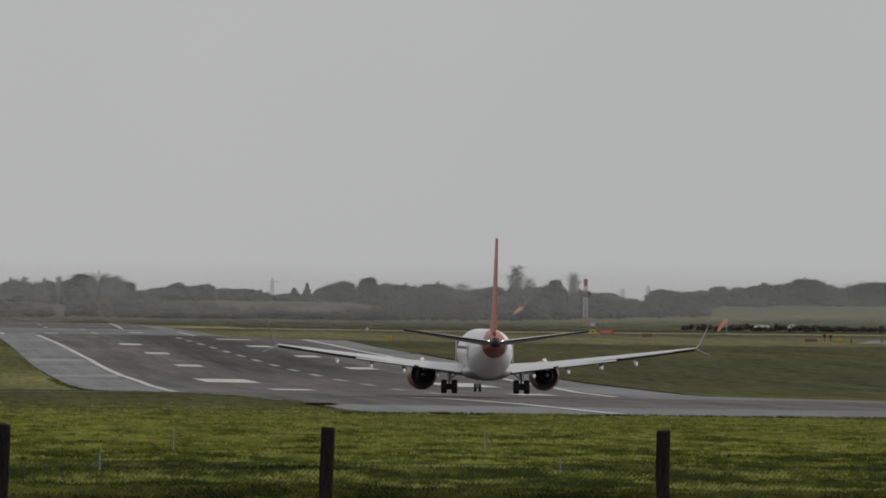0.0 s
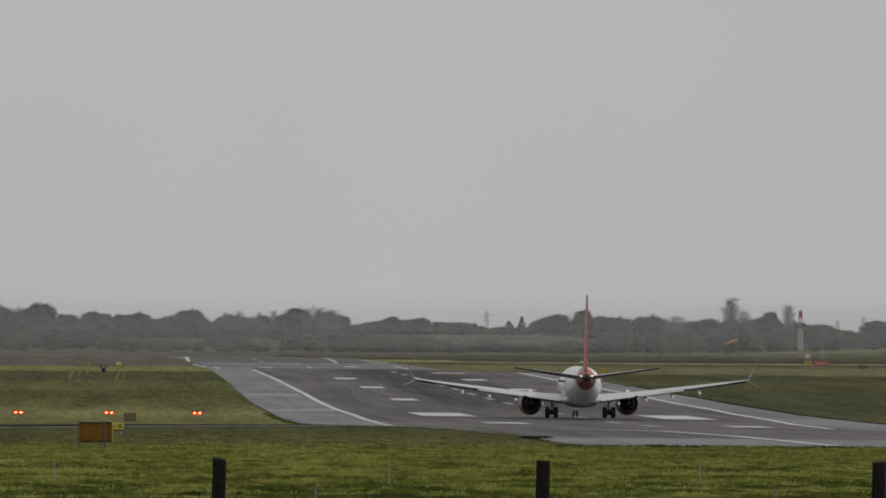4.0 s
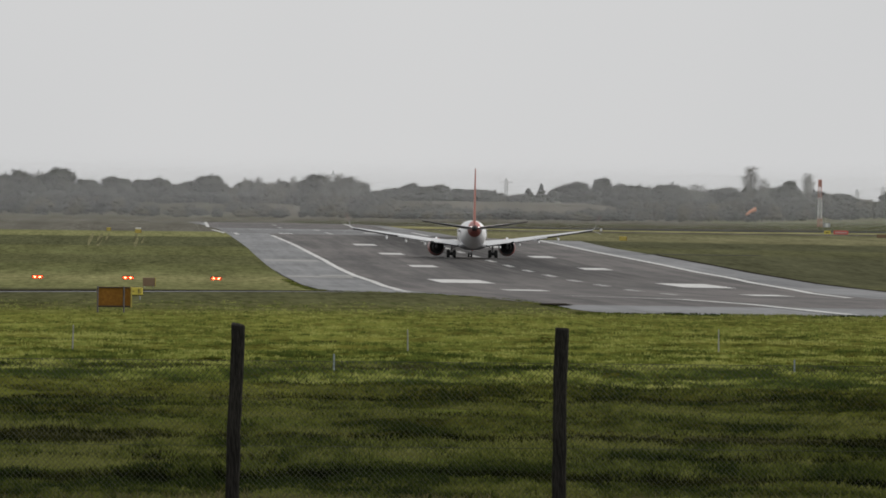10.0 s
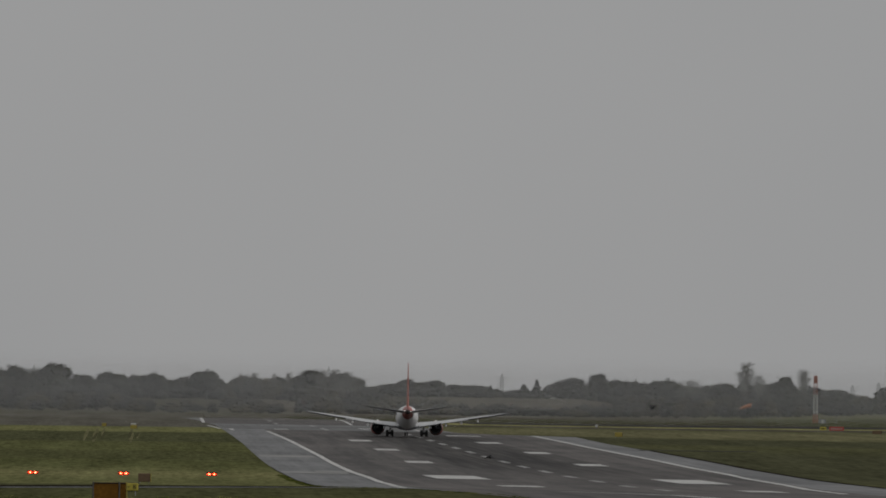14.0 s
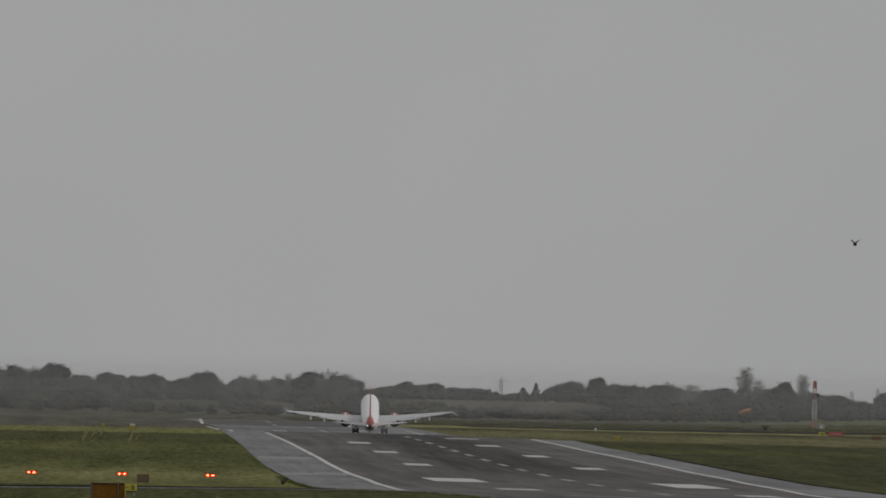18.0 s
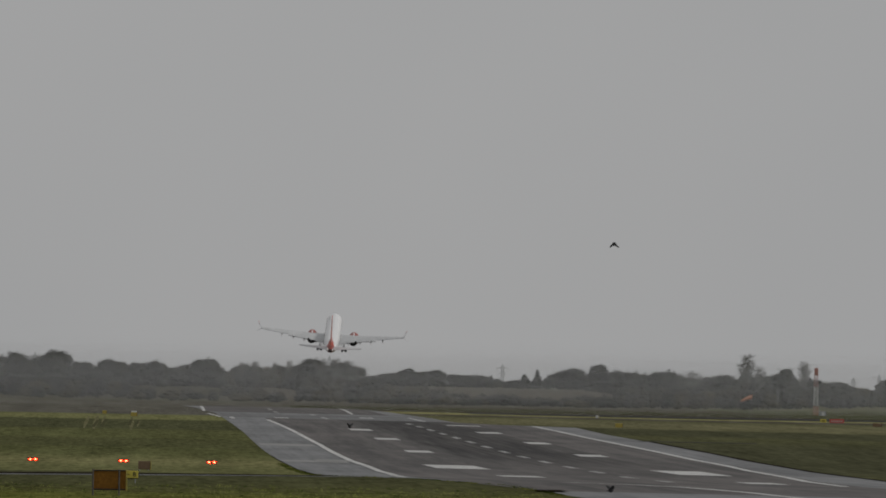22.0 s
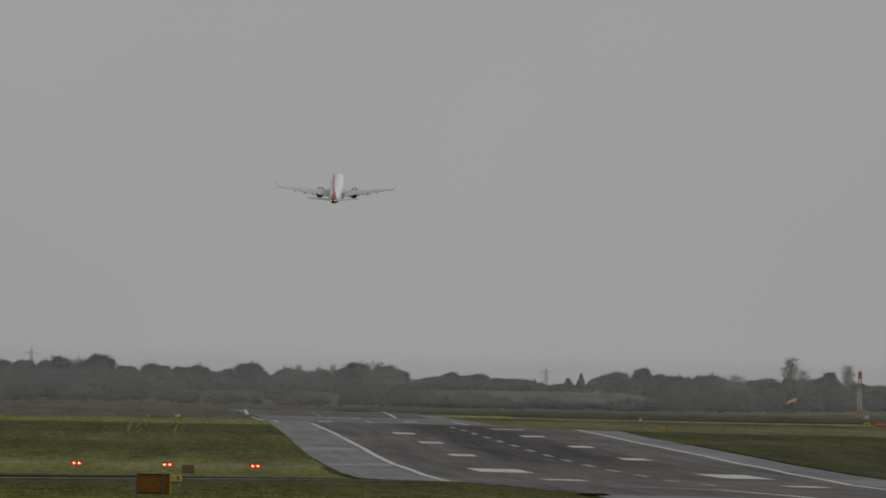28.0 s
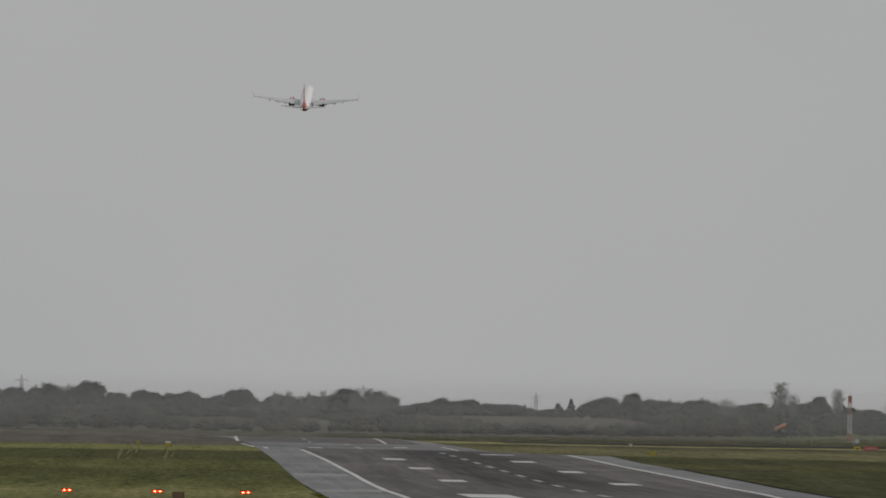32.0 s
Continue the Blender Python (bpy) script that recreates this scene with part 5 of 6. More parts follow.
def board():
    x, y, z = at(-28, 533)
    k, z = 485 / 533, z - .11
    b = empty("notice_board", pose(x * k, y * k, EYE + (z - EYE) * k) @ Matrix.Scale(k, 4), label="weathered amber board seen from behind on two steel posts", category="sign")
    part("panel", box(-1.06, 1.06, .06, .14, .22, 1.5, bevel=.02), AMBER, b)
    part("rim", box(1.07, 1.15, -.04, .16, .2, 1.52, bevel=.01), YELLOW, b, "bright yellow edge")
    for z0 in (.24, 1.42):
        part("rail", box(-1.04, 1.04, 0, .06, z0, z0 + .07, bevel=.01), DARKMETAL, b)
    for s in (-1, .64):
        p = part("post", tube((s, -.04, -.55), (s, -.04, 1.5), .05, .05, 10), OLD_STEEL, b)
        part("cap", tube((s, -.04, 1.5), (s, -.04, 1.54), .06, .045, 10), OLD_STEEL, p)
    x, y, z = at(11, 600)
    z -= .2
    g = empty("taxiway_sign", pose(x, y, z), label="small yellow taxiway sign with an arrow and a letter", category="sign")
    part("cabinet", box(-.5, .5, 0, .22, .55, 1.08, bevel=.03), SIGN_YELLOW, g)
    part("frame", box(-.53, .53, .03, .19, .5, 1.12, bevel=.03), BLACK, g)
    for s in (-.3, .3):
        part("leg", tube((s, .1, -.1), (s, .1, .52), .04, .04, 8), STEEL, g)
    t = part("letter", text_mesh("B", .42), BLACK, g, smooth=0)
    t.matrix_basis = pose(.24, -.012, .81, 90)
    bm = box(-.34, -.1, -.02, 0, .785, .835)
    bm2 = [bm.verts.new(p) for p in ((-.42, -.02, .81), (-.28, -.02, .92), (-.28, -.02, .70), (-.42, 0, .81), (-.28, 0, .92), (-.28, 0, .70))]
    for f in ((0, 1, 2), (5, 4, 3), (0, 3, 4, 1), (1, 4, 5, 2), (2, 5, 3, 0)):
        bm.faces.new([bm2[i] for i in f])
    part("arrow", bm, BLACK, g)


board()


def cabinet(name, bearing, d, w, h, body, face, label, side=1, top=None):
    x, y, z = at(bearing, d)
    c = empty(name, pose(x, y, z), label=label, category="sign")
    part("case", box(-w / 2, w / 2, 0, .3, .12, h, bevel=.03), body, c)
    part("end_panel", box(side * (w / 2 + .004), side * (w / 2 + .06), -.02, .32, .1, h + .01, bevel=.01), face, c, "bright end panel")
    for s in (-.35, .35):
        part("leg", tube((s * w, .15, -.1), (s * w, .15, .14), .04, .04, 8), STEEL, c)
    if top:
        part("cap", box(-w / 2.4, w / 2.4, .02, .28, h, h + .28, bevel=.04), top, c, "pale lamp housing on top")
    return c


BROWN = mixed("brown_sheet", (0.13, 0.085, 0.05), (0.2, 0.13, 0.08), 0.9, 0.7)
cabinet("sign_cabinet", 34, 765, 1.1, .88, BROWN, YELLOW, "brown back of an airfield sign with a yellow edge")
cabinet("sign_cabinet", 14, 1545, 1.15, .8, YELLOW, BROWN, "yellow airfield marker cabinet with a pale lamp", top=PLASTIC)
cabinet("sign_cabinet", -38, 1766, .9, .8, YELLOW, BROWN, "small yellow airfield marker cabinet")
cabinet("sign_cabinet", 873, 1545, 1.35, .9, YELLOW, BROWN, "pale yellow airfield sign cabinet with a brown end")
cabinet("sign_cabinet", 834, 2028, .6, .75, PLASTIC, YELLOW, "small pale airfield marker with a yellow end")
cabinet("sign_cabinet", 1332, 1918, 2.1, .95, BROWN, BLACK, "low brown airfield sign cabinet in the grass")


def hold_sign():
    x, y, z = at(1236, 2050)
    z -= .2
    g = empty("taxiway_sign", pose(x, y, z), label="lit yellow taxiway sign beside a red one", category="sign")
    part("cabinet", box(-.75, .75, 0, .3, .2, .95, bevel=.04), SIGN_YELLOW, g)
    part("bar", box(-.4, .4, -.02, 0, .45, .7), BLACK, g)
    for s in (-.5, .5):
        part("leg", tube((s, .15, -.1), (s, .15, .22), .05, .05, 8), STEEL, g)
    x, y, z = at(1260, 2040)
    z -= .25
    r = empty("mandatory_sign", pose(x, y, z), label="long lit red airfield sign with white marks", category="sign")
    part("cabinet", box(-1.75, 1.75, 0, .3, .2, 1.15, bevel=.04), SIGN_RED, r)
    for k in range(6):
        part("bar", box(-1.35 + k * .48, -1.08 + k * .48, -.02, 0, .48, .86), PAINT, r)
    for s in (-1.3, 0, 1.3):
        part("leg", tube((s, .15, -.1), (s, .15, .22), .05, .05, 8), STEEL, r)


hold_sign()


HOT_LAMP = glow("orange_white_glow", (1.0, 0.5, 0.25), 8.0)


def glide_lamps():
    first = None
    for b, d in ((-163, 880), (-3, 880), (153, 880)):
        x, y, z = at(b, d)
        if first is None:
            first = empty("approach_lamp", pose(x, y, z), label="low slope-indicator lamp box with two glowing red lenses", category="lamp", group="slope lamps beside the runway")
            part("housing", box(-.6, .6, 0, .8, .02, .34, bevel=.03), ORANGE, first)
            part("hood", box(-.64, .64, -.06, .1, .33, .37, bevel=.01), BLACK, first)
            for s in (-.27, .27):
                lens = part("lens", loft([[(s + .165 * math.cos(k * math.tau / 18), y, .18 + .085 * math.sin(k * math.tau / 18)) for k in range(18)] for y in (.01, -.06)]), RED_LAMP, first, "glowing red lens")
                part("filament", loft([[(s + .07 * math.cos(k * math.tau / 12), y, .18 + .035 * math.sin(k * math.tau / 12)) for k in range(12)] for y in (-.062, -.09)]), HOT_LAMP, lens, "bright orange-white core")
            for sx in (-.5, .5):
                for sy in (.1, .7):
                    part("leg", tube((sx, sy, -.1), (sx, sy, .05), .035, .035, 8), STEEL, first)
        else:
            copy_thing(first, pose(x, y, z))


glide_lamps()


# ---- lattice mast and windsock ----
def mast():
    x, y, z = at(1222, 2440)
    m = empty("lattice_mast", pose(x, y, z), label="red and white banded lattice radar mast", category="mast")
    h, w0, w1 = 13.6, .62, .46
    bands = [(0, 2.6, MAST_RED), (2.6, 8.2, PLASTIC), (8.2, 13.6, MAST_RED)]
    for a, b, mat in bands:
        bm = bmesh.new()
        def at_(u, i):
            w = w0 + (w1 - w0) * u / h
            return Vector(((-w, w, w, -w)[i], (-w, -w, w, w)[i], u))
        n = max(2, round((b - a) / 1.0))
        for i in range(4):
            add_tube(bm, at_(a, i), at_(b, i), .055, .055, 6)
            for k in range(n):
                u0, u1 = a + (b - a) * k / n, a + (b - a) * (k + 1) / n
                add_tube(bm, at_(u0, i), at_(u1, (i + 1) % 4), .035, .035, 5)
                add_tube(bm, at_(u0, (i + 1) % 4), at_(u1, i), .035, .035, 5)
                add_tube(bm, at_(u1, i), at_(u1, (i + 1) % 4), .035, .035, 5)
        part("lattice_section", bm, mat, m, "red lattice" if mat is MAST_RED else "white lattice")
    part("platform", box(-1.5, 1.5, -1.1, 1.1, 10.0, 10.18, bevel=.03), STEEL, m)
    part("antenna", box(-2.0, -1.5, -.3, .3, 10.1, 10.9, bevel=.08), DARKMETAL, m)
    part("antenna", box(.6, 1.3, -.3, .3, 9.2, 10.0, bevel=.08), DARKMETAL, m)
    part("top_panel", box(-.55, .55, -.2, .2, 11.6, 13.7, bevel=.08), MAST_RED, m, "red antenna panel")
    part("lightning_rod", tube((0, 0, 13.4), (0, 0, 14.9), .04, .02, 6), STEEL, m)
    x2, y2, z2 = at(1227, 2436)
    hut = empty("equipment_hut", pose(x2 + 1.2, y2, z2), label="small white equipment hut at the mast's foot", category="hut")
    part("wall", box(-1.0, 1.0, -.8, .8, -.1, 1.2, bevel=.03), STEEL, hut)
    part("roof", box(-1.1, 1.1, -.9, .9, 1.2, 1.3, bevel=.03), STEEL, hut)
    part("door", box(-.35, .35, -.84, -.8, 0, 1.1, bevel=.01), PLASTIC, hut)


mast()


def sock_mesh(bm, x0, x1, r0, r1, sag0, sag1):
    n = 14
    rings = []
    for x, r, s in ((x0, r0, sag0), ((x0 + x1) / 2, (r0 + r1) / 2, (sag0 + sag1) / 2), (x1, r1, sag1)):
        rings.append([bm.verts.new((x, r * math.cos(k * math.tau / n), s + r * math.sin(k * math.tau / n))) for k in range(n)])
    for a, b in zip(rings, rings[1:]):
        for k in range(n):
            bm.faces.new((a[k], a[(k + 1) % n], b[(k + 1) % n], b[k]))


def windsock(bearing, d, up):
    x, y, z = at(bearing, d)
    z = z + up
    w = empty("windsock", pose(x, y, z), label="orange windsock streaming from a thin grey pole", category="windsock")
    part("pole", tube((0, 0, -.2 - up), (0, 0, 5.2), .06, .045, 10), STEEL, w)
    part("frame", tube((-.7, 0, 5.2), (.05, 0, 5.2), .04, .04, 8), STEEL, w)
    bm = bmesh.new()
    for k in range(5):
        a, b = k / 5, (k + 1) / 5
        sock_mesh(bm, -3.1 * a, -3.1 * b, .62 - .26 * a, .62 - .26 * b, -1.15 * a ** 1.4, -1.15 * b ** 1.4)
    bmesh.ops.remove_doubles(bm, verts=bm.verts, dist=.01)
    bmesh.ops.solidify(bm, geom=bm.faces[:], thickness=.02)
    s = part("sock", bm, SOCK_CLOTH, w, "faded orange cloth sleeve")
    s.location = (0, 0, 5.1)
    return s


sock = windsock(1108, 2400, 0)
sock_east = windsock(1474, 2030, -1.75)


def pole_thing(name, bearing, d, h, r, mat, label):
    x, y, z = at(bearing, d)
    p = empty(name, pose(x, y, z), label=label, category="pole")
    part("shaft", tube((0, 0, -.2), (0, 0, h), r, r * .7, 8), mat, p)
    part("bracket", box(-.4, .4, -.1, .1, h - .3, h + .15, bevel=.04), mat, p)


pole_thing("thin_mast", 1155, 2420, 6.2, .06, STEEL, "thin grey instrument mast on the airfield")
pole_thing("thin_mast", 1260, 2420, 2.6, .09, STEEL, "short pale instrument post on the airfield")


# ---- pylons on the horizon ----
# steel lightened so that the haze before the pylons is in the colour
PYLON_HAZE_GREY = mixed("steel_paled_for_haze", (0.5, 0.51, 0.52), (0.64, 0.65, 0.66), 1.0, 0.6, 0.1)


def pylon_mesh():
    bm = bmesh.new()
    def ring(u, w):
        return [Vector((sx * w, sy * w, u)) for sx, sy in ((-1, -1), (1, -1), (1, 1), (-1, 1))]
    lv = [(0, 1.5), (5, 1.25), (10, 1.05), (14, .92), (18, .85), (22, .8), (26, .75), (28, .45), (30, .1)]
    for (u0, w0), (u1, w1) in zip(lv, lv[1:]):
        a, b = ring(u0, w0), ring(u1, w1)
        for i in range(4):
            add_tube(bm, a[i], b[i], .12, .12, 5)
            add_tube(bm, a[i], b[(i + 1) % 4], .07, .07, 4)
            add_tube(bm, a[(i + 1) % 4], b[i], .07, .07, 4)
    return finish(bm)


def arm_mesh(span, z):
    bm = bmesh.new()
    for s in (-1, 1):
        for y in (-.6, .6):
            add_tube(bm, (0, y, z + 1.0), (s * span, 0, z), .15, .12, 5)
            add_tube(bm, (0, y, z - .2), (s * span, 0, z), .15, .12, 5)
        add_tube(bm, (s * span, 0, z), (s * span, 0, z - 1.7), .1, .1, 5)
    return finish(bm)


def pylons():
    me, arms = pylon_mesh(), [arm_mesh(2.9, 22.4), arm_mesh(4.3, 26.6)]
    for b, top in ((665, 63), (-246, 83), (-163, 70), (358, 73), (1288, 50), (1334, 56)):
        d = 4500
        x = b / 15000 * d
        z = land(x, d)
        p = empty("pylon", pose(0, 0, 0), label="grey steel lattice power pylon behind the ridge", category="pylon", group="pylons on the horizon")
        k = (EYE + top / 15000 * d - z) / 30
        p.matrix_basis = Matrix.LocRotScale((x, d, z), Euler((0, 0, radians(12))), (.85, .85, max(k, .4)))
        part("lattice", me, PYLON_HAZE_GREY, p)
        for a in arms:
            part("crossarm", a, PYLON_HAZE_GREY, p)


pylons()


# ---- houses in the trees, parked vehicles and small gear on the far side ----
HOUSE_WALL = mixed("pale_render", (0.5, 0.49, 0.46), (0.62, 0.61, 0.58), 0.5, 0.85)
ROOF_TILE = mixed("grey_roof", (0.1, 0.09, 0.085), (0.17, 0.155, 0.145), 0.8, 0.85)


def house(bearing, d, w, turn):
    x, y, z = at(bearing, d)
    h = empty("house", pose(x, y, z - 2.3, 0, 0, turn), label="small pale rendered house half hidden by trees", category="house")
    part("wall", box(-w / 2, w / 2, -3, 3, -.5, 2.8, bevel=.02), HOUSE_WALL, h)
    bm = loft([[(-w / 2 - .3, -3.4, 2.75), (-w / 2 - .3, 3.4, 2.75), (-w / 2 - .3, 0, 5.0)], [(w / 2 + .3, -3.4, 2.75), (w / 2 + .3, 3.4, 2.75), (w / 2 + .3, 0, 5.0)]])
    r = part("roof", bm, ROOF_TILE, h)
    part("chimney", box(w / 4, w / 4 + .7, -.35, .35, 4.4, 5.9, bevel=.02), ROOF_TILE, r)
    for k in (-1, 1):
        wi = part("window", box(k * w / 4 - .55, k * w / 4 + .55, -3.04, -2.98, 1.0, 2.1), BLACK, h)
        part("sill", box(k * w / 4 - .65, k * w / 4 + .65, -3.12, -3.0, .9, 1.0), HOUSE_WALL, wi)


house(764, 3040, 5.0, 14)
house(809, 3035, 5.5, -8)
for k, b in enumerate((748, 757, 770, 780, 796, 815, 826)):
    plant(BUSHES, k, b, 3018, 26, height=4.3 if k % 3 else 5.2, turn=k)


def van(bearing, d, length, h, mat, label, turn=90):
    x, y, z = at(bearing, d)
    v = empty("van", pose(x, y, z, 0, 0, turn), label=label, category="vehicle")
    w = .95
    side = [(-length / 2, .35), (-length / 2, h), (length / 2 - 1.5, h), (length / 2 - .75, h * .62), (length / 2, h * .52), (length / 2, .35)]
    bm = loft([[(sx * w, a, b) for a, b in side] for sx in (-1, 1)])
    bmesh.ops.bevel(bm, geom=bm.edges[:], offset=.06, segments=1, affect="EDGES")
    part("body", bm, mat, v)
    for sx in (-1, 1):
        part("side_window", box(sx * (w + .005), sx * (w + .02), length / 2 - 2.0, length / 2 - 1.2, h * .6, h * .88), BLACK, v)
        for yy in (-length / 2 + .8, length / 2 - .9):
            q = part("wheel", VAN_WHEEL, TYRE, v)
            q.location = (sx * (w - .1), yy, .33)
            part("rim", VAN_RIM, METAL, q)


DARK_RED = mixed("dark_red_paint", (0.09, 0.02, 0.018), (0.14, 0.03, 0.025), 1.0, 0.4)
VAN_WHEEL, VAN_RIM = wheel(.33, .22), rim(.2, .2)
van(1512, 2245, 4.4, 1.35, WHITE, "white car parked behind the far hedge")
van(1535, 2250, 4.2, 1.4, WHITE, "white car parked behind the far hedge")
van(1482, 2250, 4.2, 1.5, DARK_RED, "dark red car parked behind the far hedge", 100)
van(1586, 2240, 2.4, 1.7, WHITE, "small white utility cart behind the far hedge")


def guard_lamps():
    for b, d in ((1649, 1793), (1660, 1779)):
        x, y, z = at(b, d)
        g = empty("guard_lamp", pose(x, y, z), label="dark stop lamp post with orange hood and yellow foot", category="lamp", group="stop lamps beside the apron")
        part("post", tube((0, 0, -.1), (0, 0, 1.35), .1, .1, 10), BLACK, g)
        part("head", box(-.35, .35, -.15, .2, 1.25, 1.75, bevel=.06), BLACK, g)
        part("hood", box(-.4, .4, -.25, .22, 1.75, 1.85, bevel=.02), ORANGE, g)
        part("foot", box(-.45, .45, -.3, .3, -.05, .3, bevel=.06), YELLOW, g)
    cabinet("sign_cabinet", 1625, 1809, 2.6, .82, BROWN, YELLOW, "low brown airfield sign cabinet beside stop lamps")
    cabinet("sign_cabinet", 1676, 1809, 1.75, .88, YELLOW, BROWN, "yellow airfield sign cabinet beside stop lamps")
    for b in (1697, 1752):
        x, y, z = at(b, 1809)
        p = empty("bollard", pose(x, y, z), label="short dark bollard on the far apron", category="bollard")
        part("shaft", tube((0, 0, -.1), (0, 0, 1.0), .16, .14, 12), BLACK, p)
        part("band", tube((0, 0, .72), (0, 0, .86), .165, .16, 12), RED, p)


guard_lamps()

# ---- birds ----
FEATHER = mixed("black_feathers", (0.006, 0.006, 0.007), (0.016, 0.016, 0.018), 8.0, 0.6)


def bird_parts():
    body = loft([oval(y, z, r, r2, 10) for y, z, r, r2 in ((.25, .01, .014, .014), (.2, .015, .065, .065), (.12, .01, .11, .11), (.0, 0, .15, .15), (-.12, 0, .11, .1), (-.2, 0, .035, .03), (-.34, 0, .1, .01))])
    wing_ = lambda s: loft([foil((s * .03, .15, .01), (s * .03, -.16, .005), .1, 4), foil((s * .25, .18, .03), (s * .25, -.18, .02), .08, 4), foil((s * .47, .0, .01), (s * .46, -.14, .01), .012, 4)])
    return finish(body), finish(wing_(-1)), finish(wing_(1))


BIRD = bird_parts()


def bird():
    b = empty("crow", pose(0, 0, 0), label="black crow in flight with spread wings", category="bird", group="crows over the airfield")
    part("body", BIRD[0], FEATHER, b)
    return b, part("wing", BIRD[1], FEATHER, b), part("wing", BIRD[2], FEATHER, b)


def way_point(bearing, up, d):
    return Vector((bearing / 15000 * d, d, EYE + up / 15000 * d))


# seconds, bearing and height at 15 km
CROWS = [
    (560, [(0, -180, -14), (1.5, -86, -20), (2, -59, -12), (2.1, -54, -8), (2.3, -39, -3), (2.5, -25, 1), (2.7, -15, 6), (2.8, -9, 6), (3, 1, 4), (3.1, 4, -3), (3.2, 8, -9), (3.4, 10, -16), (3.5, 8, -24), (4.2, -24, -48), (6, -172, -60), (9, -420, -40), (32, -4000, 300)]),
    (620, [(0, -3000, -60), (10.5, -450, -100), (12.5, 400, -104), (13, 463, -100), (13.5, 529, -98), (15.5, 1202, 7), (17, 1800, 80), (32, 5000, 600)]),
    (640, [(0, -3500, -80), (10.5, -420, -95), (12.5, 690, -100), (13, 753, -76), (13.5, 821, -37), (15.5, 1258, 99), (16, 1272, 110), (16.5, 1262, 154), (17, 1280, 228), (17.5, 1273, 285), (18, 1289, 310),
           (18.5, 1319, 308), (19.5, 1390, 320), (20.5, 1323, 320), (21, 1176, 306), (22, 859, 279), (23, 522, 271), (24, 132, 231), (24.5, -67, 216), (32, -3000, 200)]),
    (560, [(0, -2500, -60), (15, -290, -112), (17, 75, -110), (17.5, 182, -128), (18, 282, -130), (19, 417, -135), (20, 481, -139), (21, 640, -150), (23, 1100, -160), (32, 3000, 100)]),
    (800, [(0, 4400, 60), (18.5, 1040, -25), (19.5, 855, -36), (20.5, 679, -50), (21, 574, -55), (22, 396, -53), (24, 40, -50), (26, -330, -30), (32, -1500, 100)]),
    (1900, [(0, 12000, 900), (28, 2350, 480), (29.6, 1176, 300), (30, 880, 243), (30.3, 645, 215), (30.6, 422, 141), (31.2, 0, 60), (32, -500, 20)]),
]
birds = [(bird(), d, rows) for d, rows in CROWS]

# ---- spray blown off the wet runway ----
MIST = mixed("fine_spray", (0.75, 0.76, 0.77), (0.85, 0.85, 0.86), 1.0, 0.9)


def puff_mesh(seed, n, sx, sy, sz, size=.05):
    r = np.random.RandomState(seed)
    p = r.normal(0, 1, (n, 3)) * (sx, sy, sz)
    verts, faces = [], []
    for k in range(n):
        q = r.normal(0, 1, (4, 3)) * size + p[k]
        i = len(verts)
        verts += [tuple(v) for v in q]
        faces += [(i, i + 1, i + 2), (i, i + 2, i + 3)]
    me = bpy.data.meshes.new("puff")
    me.from_pydata(verts, [], faces)
    return me


def sprays():
    made = []
    # bearing where it rises, its distance, start time, drift, reach
    for k, (b, d, t0, rise, drift, life, sc, thick) in enumerate((
            (575, 1700, 18.05, 2.0, 6, 1.5, .8, 20000), (600, 1702, 18.2, 3.6, 4, 1.5, 1.0, 22000), (612, 1700, 18.4, 5.0, 2, 1.5, 1.2, 20000), (630, 1698, 18.3, 2.4, 3, 1.4, 1.0, 22000),
            (590, 1705, 18.6, 6.2, -4, 1.5, 1.5, 18000), (560, 1710, 18.3, 1.3, 2, 1.5, 1.0, 9000), (520, 1720, 17.9, .9, 4, 2.0, 1.6, 9000), (470, 1720, 17.6, .8, 4, 2.2, 1.6, 9000),
            (600, 1712, 18.9, 5.0, 3, 1.5, 2.6, 12000), (560, 1722, 19.3, 4.0, -5, 1.6, 4.5, 11000), (480, 1735, 19.0, 2.5, 3, 1.9, 5.5, 11000), (420, 1745, 18.4, 2.0, 3, 2.2, 5.5, 9000))):
        me = puff_mesh(k, thick, 1.8 * sc, 3.0, 1.3 * sc if k < 5 else .6 * sc ** .6, .018)
        me.materials.append(MIST)
        ob = tagged(new("spray", me), "fine white water spray over the wet runway", "spray", "spray behind the airliner", "stuff")
        made.append((ob, b, d, t0, rise, drift, life))
    return made


spray = sprays()



def crow_rows(d, rows):
    pts = [(t, way_point(b, e, d)) for t, b, e in rows]
    out = []
    for k, (t, p) in enumerate(pts):
        q = pts[k + 1][1] if k + 1 < len(pts) else p + (p - pts[k - 1][1])
        v = q - p
        out.append((t, p, math.degrees(math.atan2(-v.x, 30.0))))
    return [(t, Matrix.Translation(p) @ pose(0, 0, 0, 0, 0, max(-85, min(85, a)))) for t, p, a in out]


# seconds, fold, lift of each main leg; the struts stretch as the weight leaves them
FOLDS = {-1: ((0, 0, 0), (15.8, 0, 0), (17.0, 0, -.4), (18.0, 0, -.5), (18.7, 0, -.6), (22.2, 0, -.6), (23.0, 24, -.35), (23.8, 50, -.15), (24.5, 74, .1), (25.1, 84, .15), (32, 84, .15)),
         1: ((0, 0, 0), (15.8, 0, 0), (17.0, 0, -.4), (18.0, 0, -.5), (18.7, 0, -.6), (22.4, 0, -.6), (23.3, 18, -.4), (24.2, 38, -.3), (25.0, 64, -.05), (25.7, 84, .15), (32, 84, .15))}


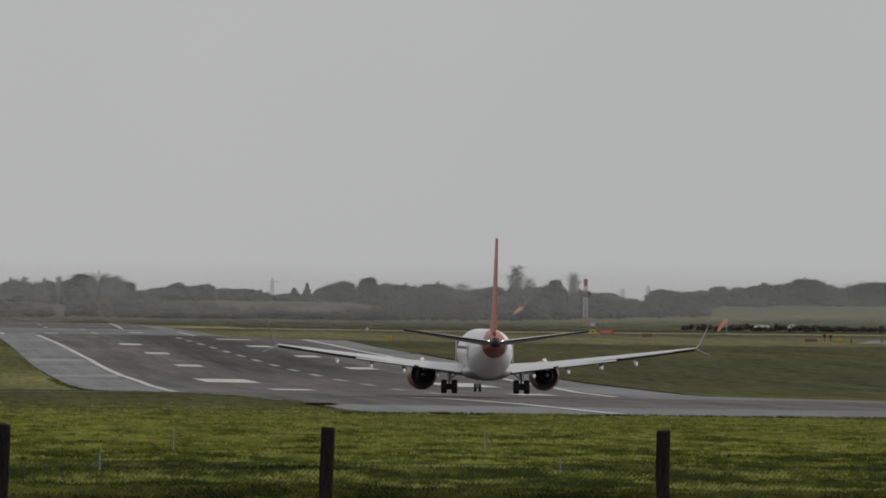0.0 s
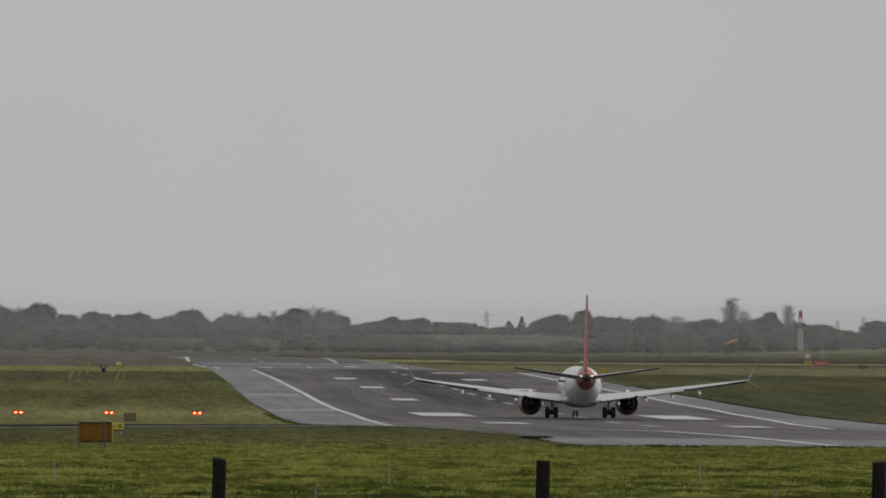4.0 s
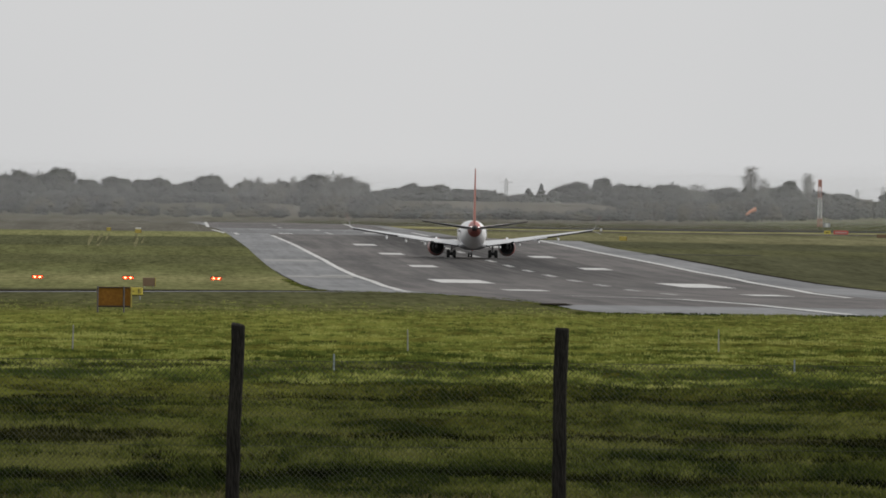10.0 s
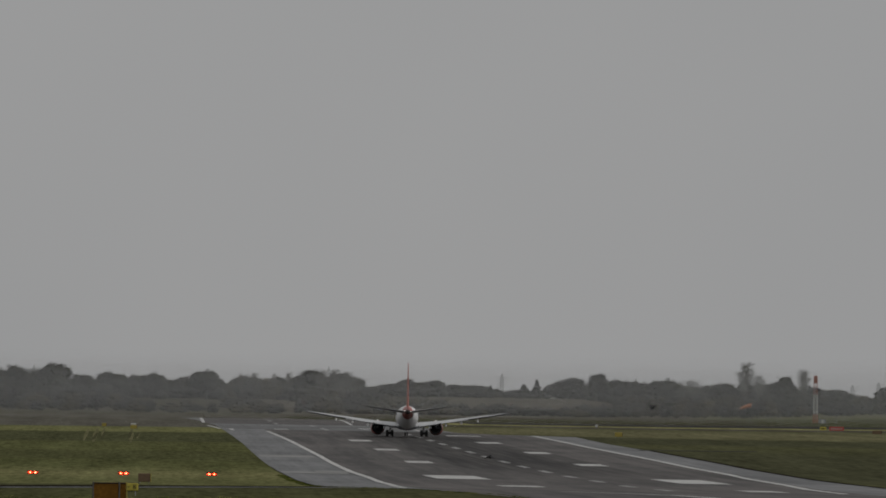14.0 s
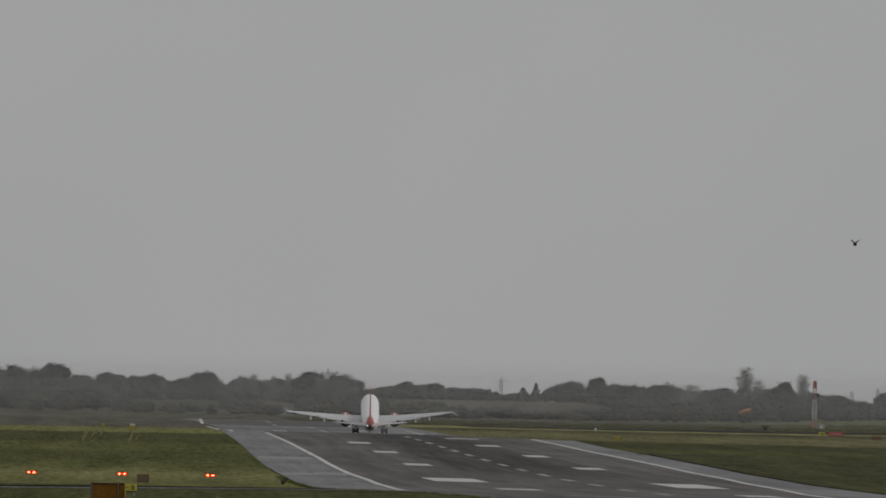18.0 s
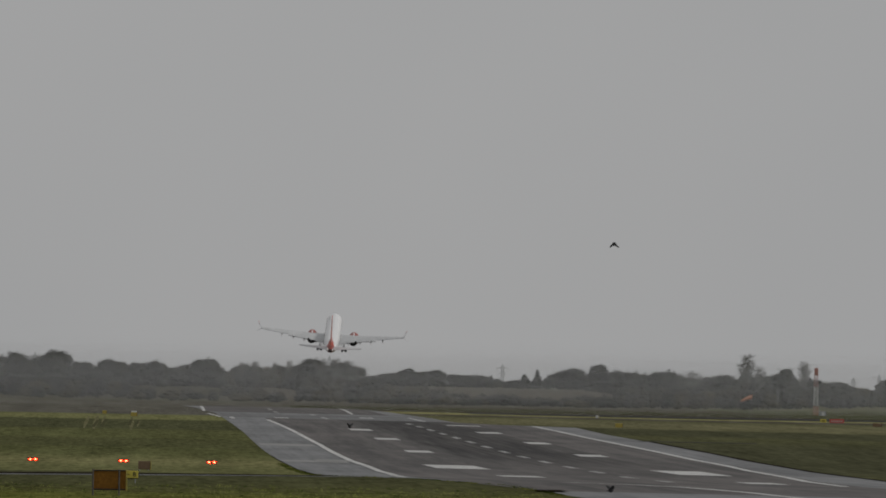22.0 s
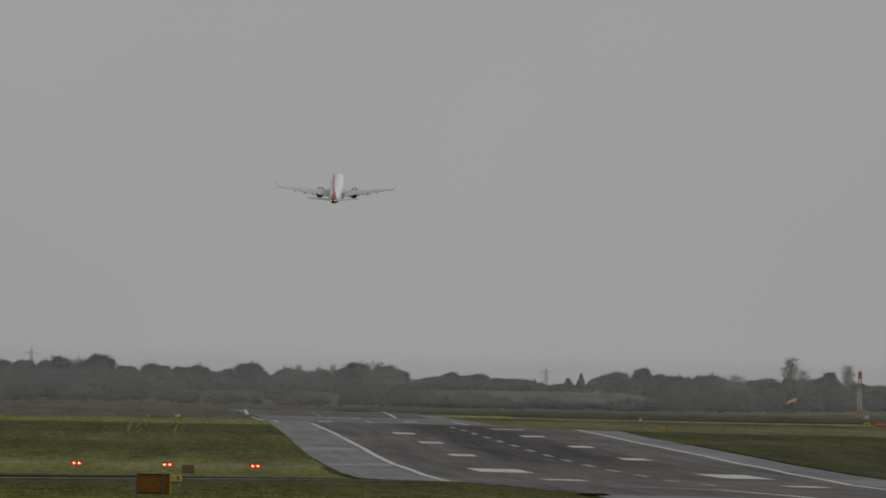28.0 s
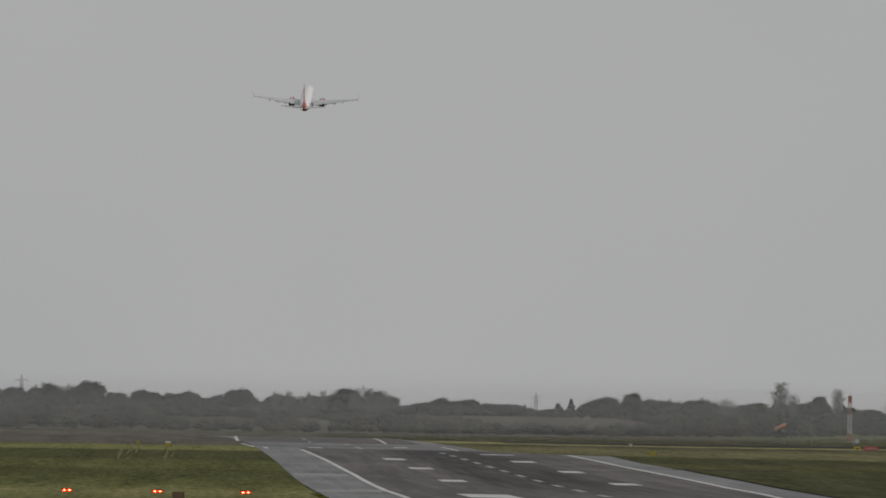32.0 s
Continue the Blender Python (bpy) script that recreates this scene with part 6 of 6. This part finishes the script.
def motions():
    walk(jet, [(t, fly(*r)) for t, *r in FLIGHT])
    # the wings bend up as they take the weight
    for s, w in jet_wings:
        root = Matrix.Translation((s * 1.6, 0, 1.85))
        walk(w, [(t, root @ pose(0, 0, 0, 0, -s * a, 0) @ root.inverted()) for t, a in ((0, .6), (3, .8), (9, 1.3), (12, 1.7), (16, 1.5), (17.5, 2.3), (18.2, 3.0), (19, 3.2), (21, 3.2), (32, 3.2))])
    # the undercarriage folds away after the climb has begun
    for s, leg in ((-1, left_leg), (1, right_leg)):
        p = leg.location.copy()
        walk(leg, [(t, pose(p.x, p.y, p.z + up, 0, s * a, 0)) for t, a, up in
                   FOLDS[s]])
    p = front_leg.location.copy()
    walk(front_leg, [(t, pose(p.x, p.y, p.z, a, 0, 0)) for t, a in ((0, 0), (22.2, 0), (23.2, 40), (24.4, 85), (25.2, 100), (32, 100))])
    # the windsock swings
    walk(sock_east, [(t, pose(0, 0, 5.1, 0, tip, turn)) for t, tip, turn in ((0, -26, 18), (.3, -14, 10), (.8, -20, 16), (4, -12, 8), (12, -20, 14), (22, -10, 6), (32, -18, 12))])
    walk(sock, [(t, pose(0, 0, 5.1, 0, tip, turn)) for t, tip, turn in
                ((0, -8, 40), (2, 0, 12), (4, 2, 5), (6, 4, 8), (9, 0, 10), (10.5, -10, 24), (13, 4, -6), (16, 0, 8), (19, 8, 6), (23, -2, 10), (26, 4, 16), (28, 6, 35), (30, 0, 14), (32, -2, 12))])
    for k, ((b, lw, rw), d, rows) in enumerate(birds):
        walk(b, crow_rows(d, rows))
        t0, t1 = max(0, rows[1][0] - 2), min(32, rows[-2][0] + 2)
        beats = [0.0] + [t0 + .13 * j for j in range(1, int((t1 - t0) / .13))] + [32.0]
        for s, w in ((-1, lw), (1, rw)):
            walk(w, [(t, pose(0, 0, 0, 0, -s * (10 + 54 * math.sin(j * 1.9 + k)), 0)) for j, t in enumerate(beats)])
    for ob, b, d, t0, rise, drift, life in spray:
        low = way_point(b, 0, d)
        g = land(low.x, d)
        rows = []
        for t, u, v in ((0, -8, 0), (t0 - .4, -7, 0), (t0 + .25, .2, .1), (t0 + .2 + .4 * life, .8, .35), (t0 + .2 + .7 * life, 1.0, .7), (t0 + .2 + life, .5, 1.2), (t0 + 1.3 + life, -6, 1.5), (32, -8, 1.5)):
            z = g + (rise * u if u > 0 else u)
            rows.append((t, pose(low.x + drift * v * .35, d, z)))
        walk(ob, rows)


motions()
